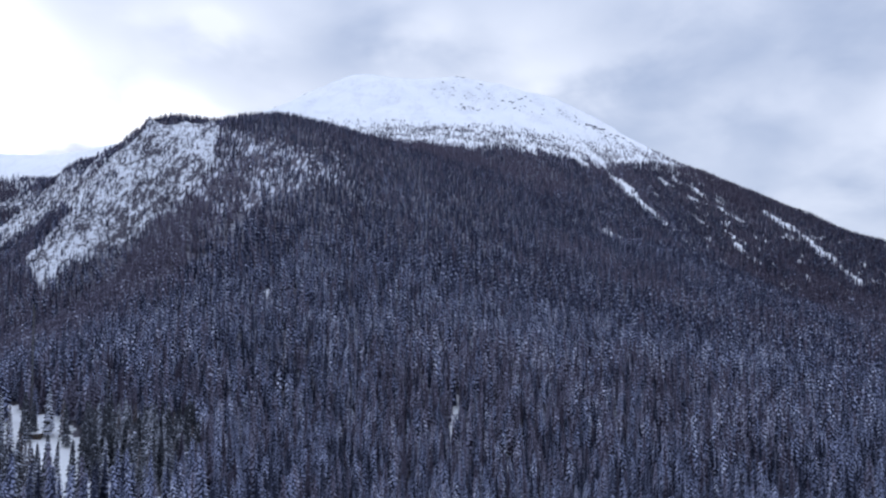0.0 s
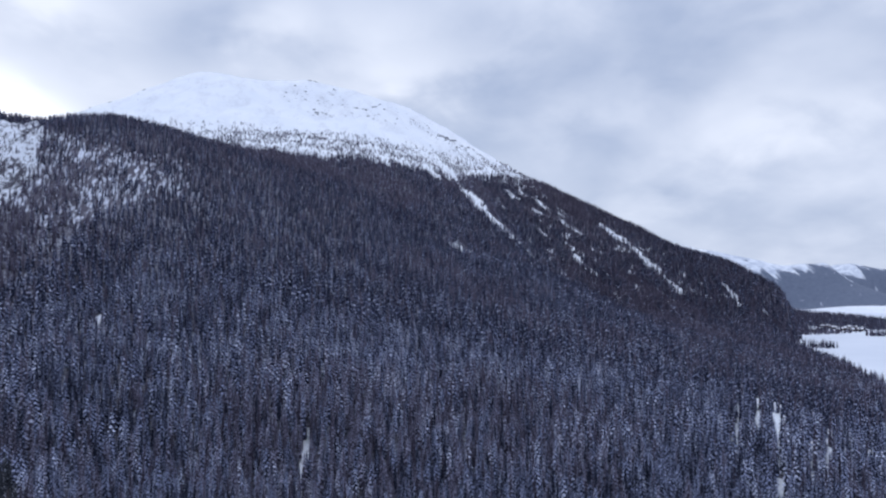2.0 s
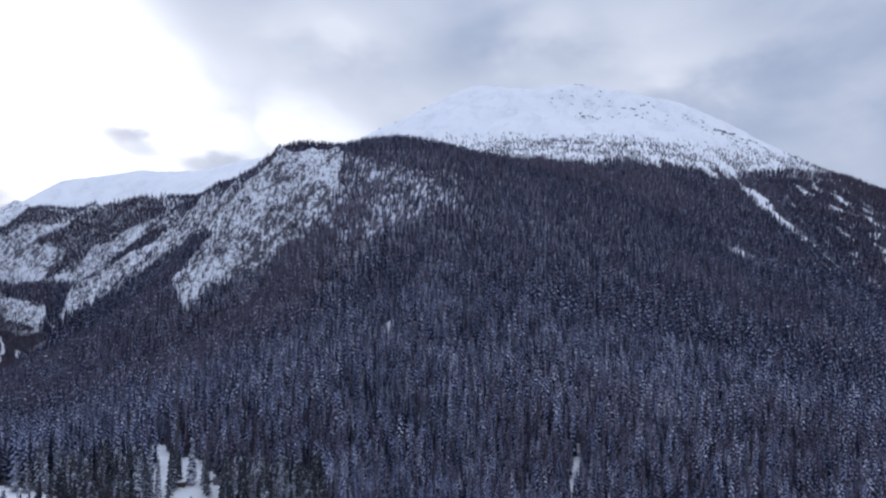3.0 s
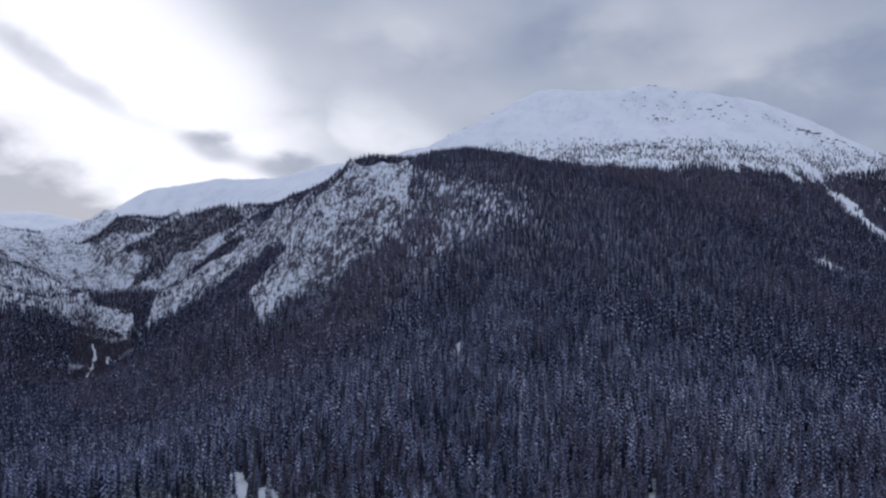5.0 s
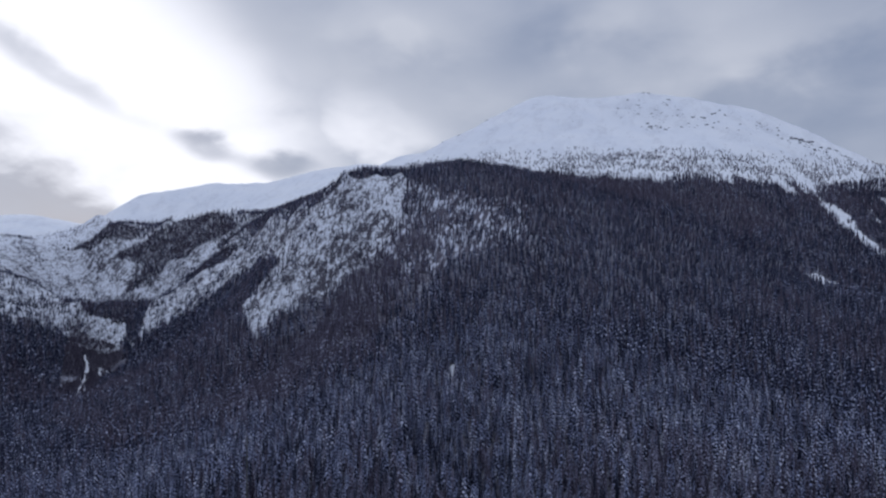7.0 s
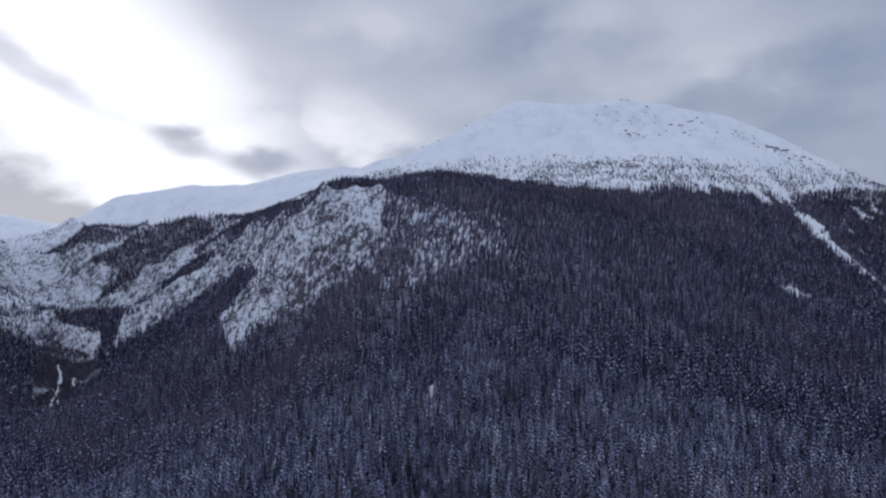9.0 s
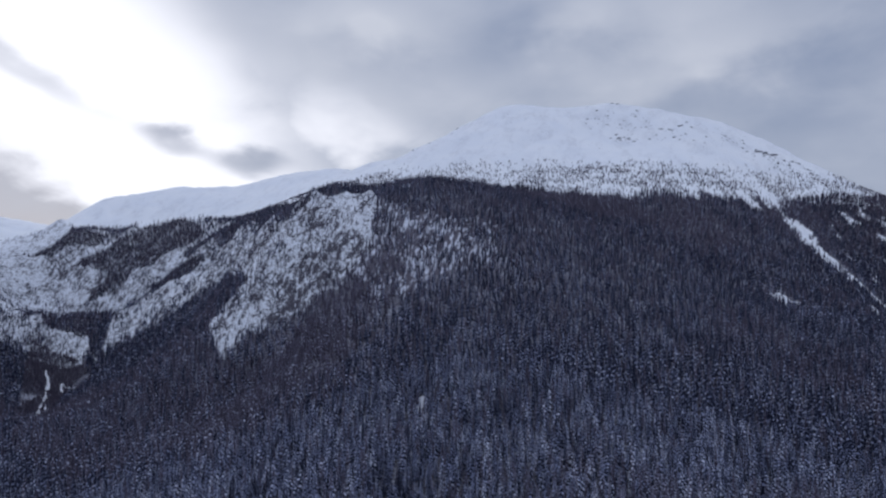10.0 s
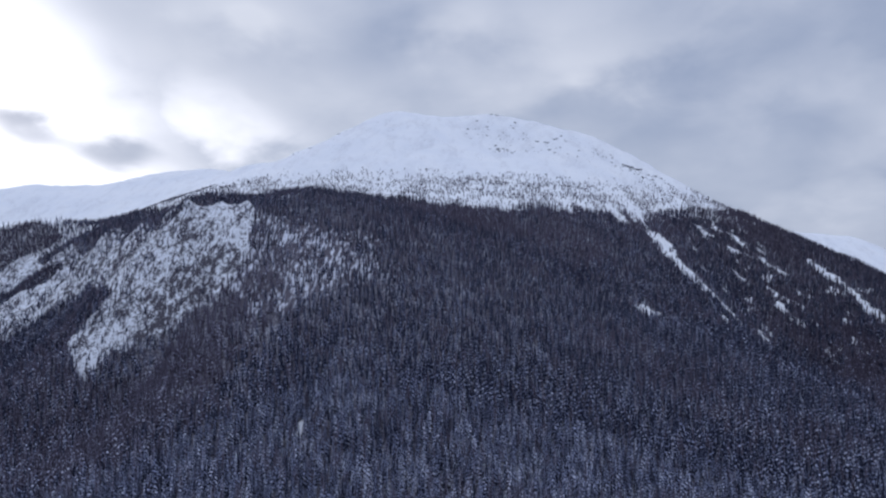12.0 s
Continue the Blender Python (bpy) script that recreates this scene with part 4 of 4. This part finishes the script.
LEDGES = [(53, 1723, 8, 4), (64, 1728, 4, 3), (45, 1735, 4, 2.5), (175, 1752, 8, 2.5), (152, 1750, 6, 2), (200, 1770, 6, 2), (226, 1772, 4, 2), (215, 1795, 4, 2),
          (120, 1790, 3, 2), (372, 1746, 8, 4), (385, 1752, 9, 4), (362, 1740, 6, 3), (398, 1762, 10, 3), (412, 1772, 7, 3), (425, 1755, 8, 3), (445, 1765, 8, 3),
          (462, 1770, 7, 2.5), (405, 1725, 6, 2.5), (430, 1730, 7, 2.5), (480, 1752, 6, 2.5), (52, 1868, 5, 1.6), (38, 1862, 3, 1.5), (0, 1830, 3, 2), (100, 1836, 3, 2),
          (-366, 1838, 5, 1.5), (-440, 1806, 5, 1.5), (-478, 1788, 5, 1.5), (-560, 1800, 5, 1.5), (300, 1770, 4, 2), (340, 1780, 4, 2)]
strew = np.random.default_rng(31)
for cx, cy, spread, count in ((62, 1718, 18, 12), (165, 1715, 36, 16), (106, 1760, 30, 8), (390, 1736, 26, 18), (430, 1735, 45, 16), (250, 1740, 60, 10), (-20, 1790, 60, 6)):
    for dx, dy, s in zip(strew.normal(0, spread, count), strew.normal(0, spread * 0.45, count), strew.uniform(1.6, 4.0, count)):
        LEDGES.append((cx + dx, cy + dy, s, s * 0.6))
for x, y, size, tall in LEDGES[:30]:
    for dx, dy, s in zip(strew.normal(0, 0.9 * size, 3), strew.normal(0, 0.5 * size, 3), strew.uniform(0.25, 0.55, 3)):
        LEDGES.append((x + dx, y + dy, size * s, max(1.0, tall * s)))
for k, (x, y, size, tall) in enumerate(LEDGES):
    rock_outcrop(x, y, size * (0.7 if k < 30 else 0.85), tall * 0.8, k + 1)


# ---- huts and mast ----
def box(bm, x0, x1, y0, y1, z0, z1):
    v = [bm.verts.new(c) for c in ((x0, y0, z0), (x1, y0, z0), (x1, y1, z0), (x0, y1, z0), (x0, y0, z1), (x1, y0, z1), (x1, y1, z1), (x0, y1, z1))]
    for f in ((3, 2, 1, 0), (4, 5, 6, 7), (0, 1, 5, 4), (1, 2, 6, 5), (2, 3, 7, 6), (3, 0, 4, 7)):
        bm.faces.new([v[i] for i in f])


def piece(name, bm, mat, parent, label=""):
    bmesh.ops.recalc_face_normals(bm, faces=bm.faces)
    me = bpy.data.meshes.new(name)
    bm.to_mesh(me)
    bm.free()
    me.materials.append(mat)
    ob = new(name, me)
    ob.parent = parent
    if label:
        ob["label"] = label
    return ob


def prism(bm, w, d, z, rise, over):
    """A gable's solid, ridge along x."""
    a = [(-w - over, -d - over, z), (-w - over, d + over, z), (-w - over, 0, z + rise)]
    p = [bm.verts.new(c) for c in a] + [bm.verts.new((-c[0], c[1], c[2])) for c in a]
    for f in ((0, 1, 2), (5, 4, 3), (0, 2, 5, 3), (2, 1, 4, 5), (1, 0, 3, 4)):
        bm.faces.new([p[i] for i in f])


def hut(x, y, turn, w, d, tall, label, name="hut", group=""):
    z = max(0.4, float(height(np.array([x]), np.array([y]))[0]))
    root = tagged(new(name), label, name, group)
    root.matrix_basis = pose(x, y, z - 0.3, 0, 0, turn)
    bm = bmesh.new()
    box(bm, -w, w, -d, d, -0.6, tall)
    piece("wall", bm, TIMBER, root, "dark weathered timber walls")
    bm = bmesh.new()
    prism(bm, w, d, tall + 0.004, d * 0.7, 0.45)
    piece("roof", bm, TIMBER, root)
    bm = bmesh.new()
    prism(bm, w - 0.05, d - 0.05, tall + 0.35, d * 0.72, 0.5)
    piece("roof_snow", bm, ROOF_SNOW, root, "thick snow lying on the roof")
    bm = bmesh.new()
    box(bm, -0.5, 0.5, -d - 0.06, -d - 0.003, 0.2, 2.1)
    piece("door", bm, BARK, root)
    bm = bmesh.new()
    box(bm, w * 0.45, w * 0.45 + 0.9, -d - 0.05, -d - 0.003, 1.1, 2.0)
    piece("window", bm, STEEL, root)
    return root


hut(-191, 327, 20, 3.4, 2.4, 2.2, "small weathered timber hut with snow on its roof")
hut(-236, 357, -15, 6.0, 4.2, 3.2, "timber hut with a thick snow roof among trees")


def mast(x, y, tall):
    z = float(height(np.array([x]), np.array([y]))[0])
    root = tagged(new("mast"), "thin dark lattice mast beside the forest clearing", "mast")
    root.matrix_basis = pose(x, y, z - 0.5)
    corners = [(0.55, 0.0), (-0.275, 0.476), (-0.275, -0.476)]

    def rod(bm, a, b, r):
        a, b = Vector(a), Vector(b)
        q = (b - a).to_track_quat("Z", "Y")
        ring = [Vector((r * math.cos(k * math.pi / 2), r * math.sin(k * math.pi / 2), 0)) for k in range(4)]
        lo, hi = [bm.verts.new(a + q @ c) for c in ring], [bm.verts.new(b + q @ c) for c in ring]
        for k in range(4):
            bm.faces.new((lo[k], lo[(k + 1) % 4], hi[(k + 1) % 4], hi[k]))
        bm.faces.new(hi)
        bm.faces.new(lo[::-1])

    for cx, cy in corners:
        bm = bmesh.new()
        rod(bm, (cx, cy, 0), (cx * 0.5, cy * 0.5, tall), 0.12)
        piece("leg", bm, STEEL, root)
    bm = bmesh.new()
    steps = int(tall / 1.6)
    for k in range(steps):
        f0, f1 = k / steps, (k + 1) / steps
        for i in range(3):
            a, b = corners[i], corners[(i + 1) % 3]
            s0, s1 = 1 - 0.5 * f0, 1 - 0.5 * f1
            rod(bm, (a[0] * s0, a[1] * s0, f0 * tall), (b[0] * s1, b[1] * s1, f1 * tall), 0.06)
            rod(bm, (a[0] * s0, a[1] * s0, f0 * tall), (b[0] * s0, b[1] * s0, f0 * tall), 0.05)
    piece("bracing", bm, STEEL, root)
    return root


mast(-195, 332, 62)

rng = np.random.default_rng(31)
for k in range(15):
    a, r = radians(40.0 + 3.3 * (k + rng.uniform(0, 0.8)) / 15), 2140 + 170 * rng.random()
    hut(r * math.sin(a), r * math.cos(a), rng.uniform(-40, 40), rng.uniform(5, 8), rng.uniform(4, 5.5), rng.uniform(4, 7),
        "far village house with a snow-covered gable roof by the lake", "house", "houses of the lakeside village")
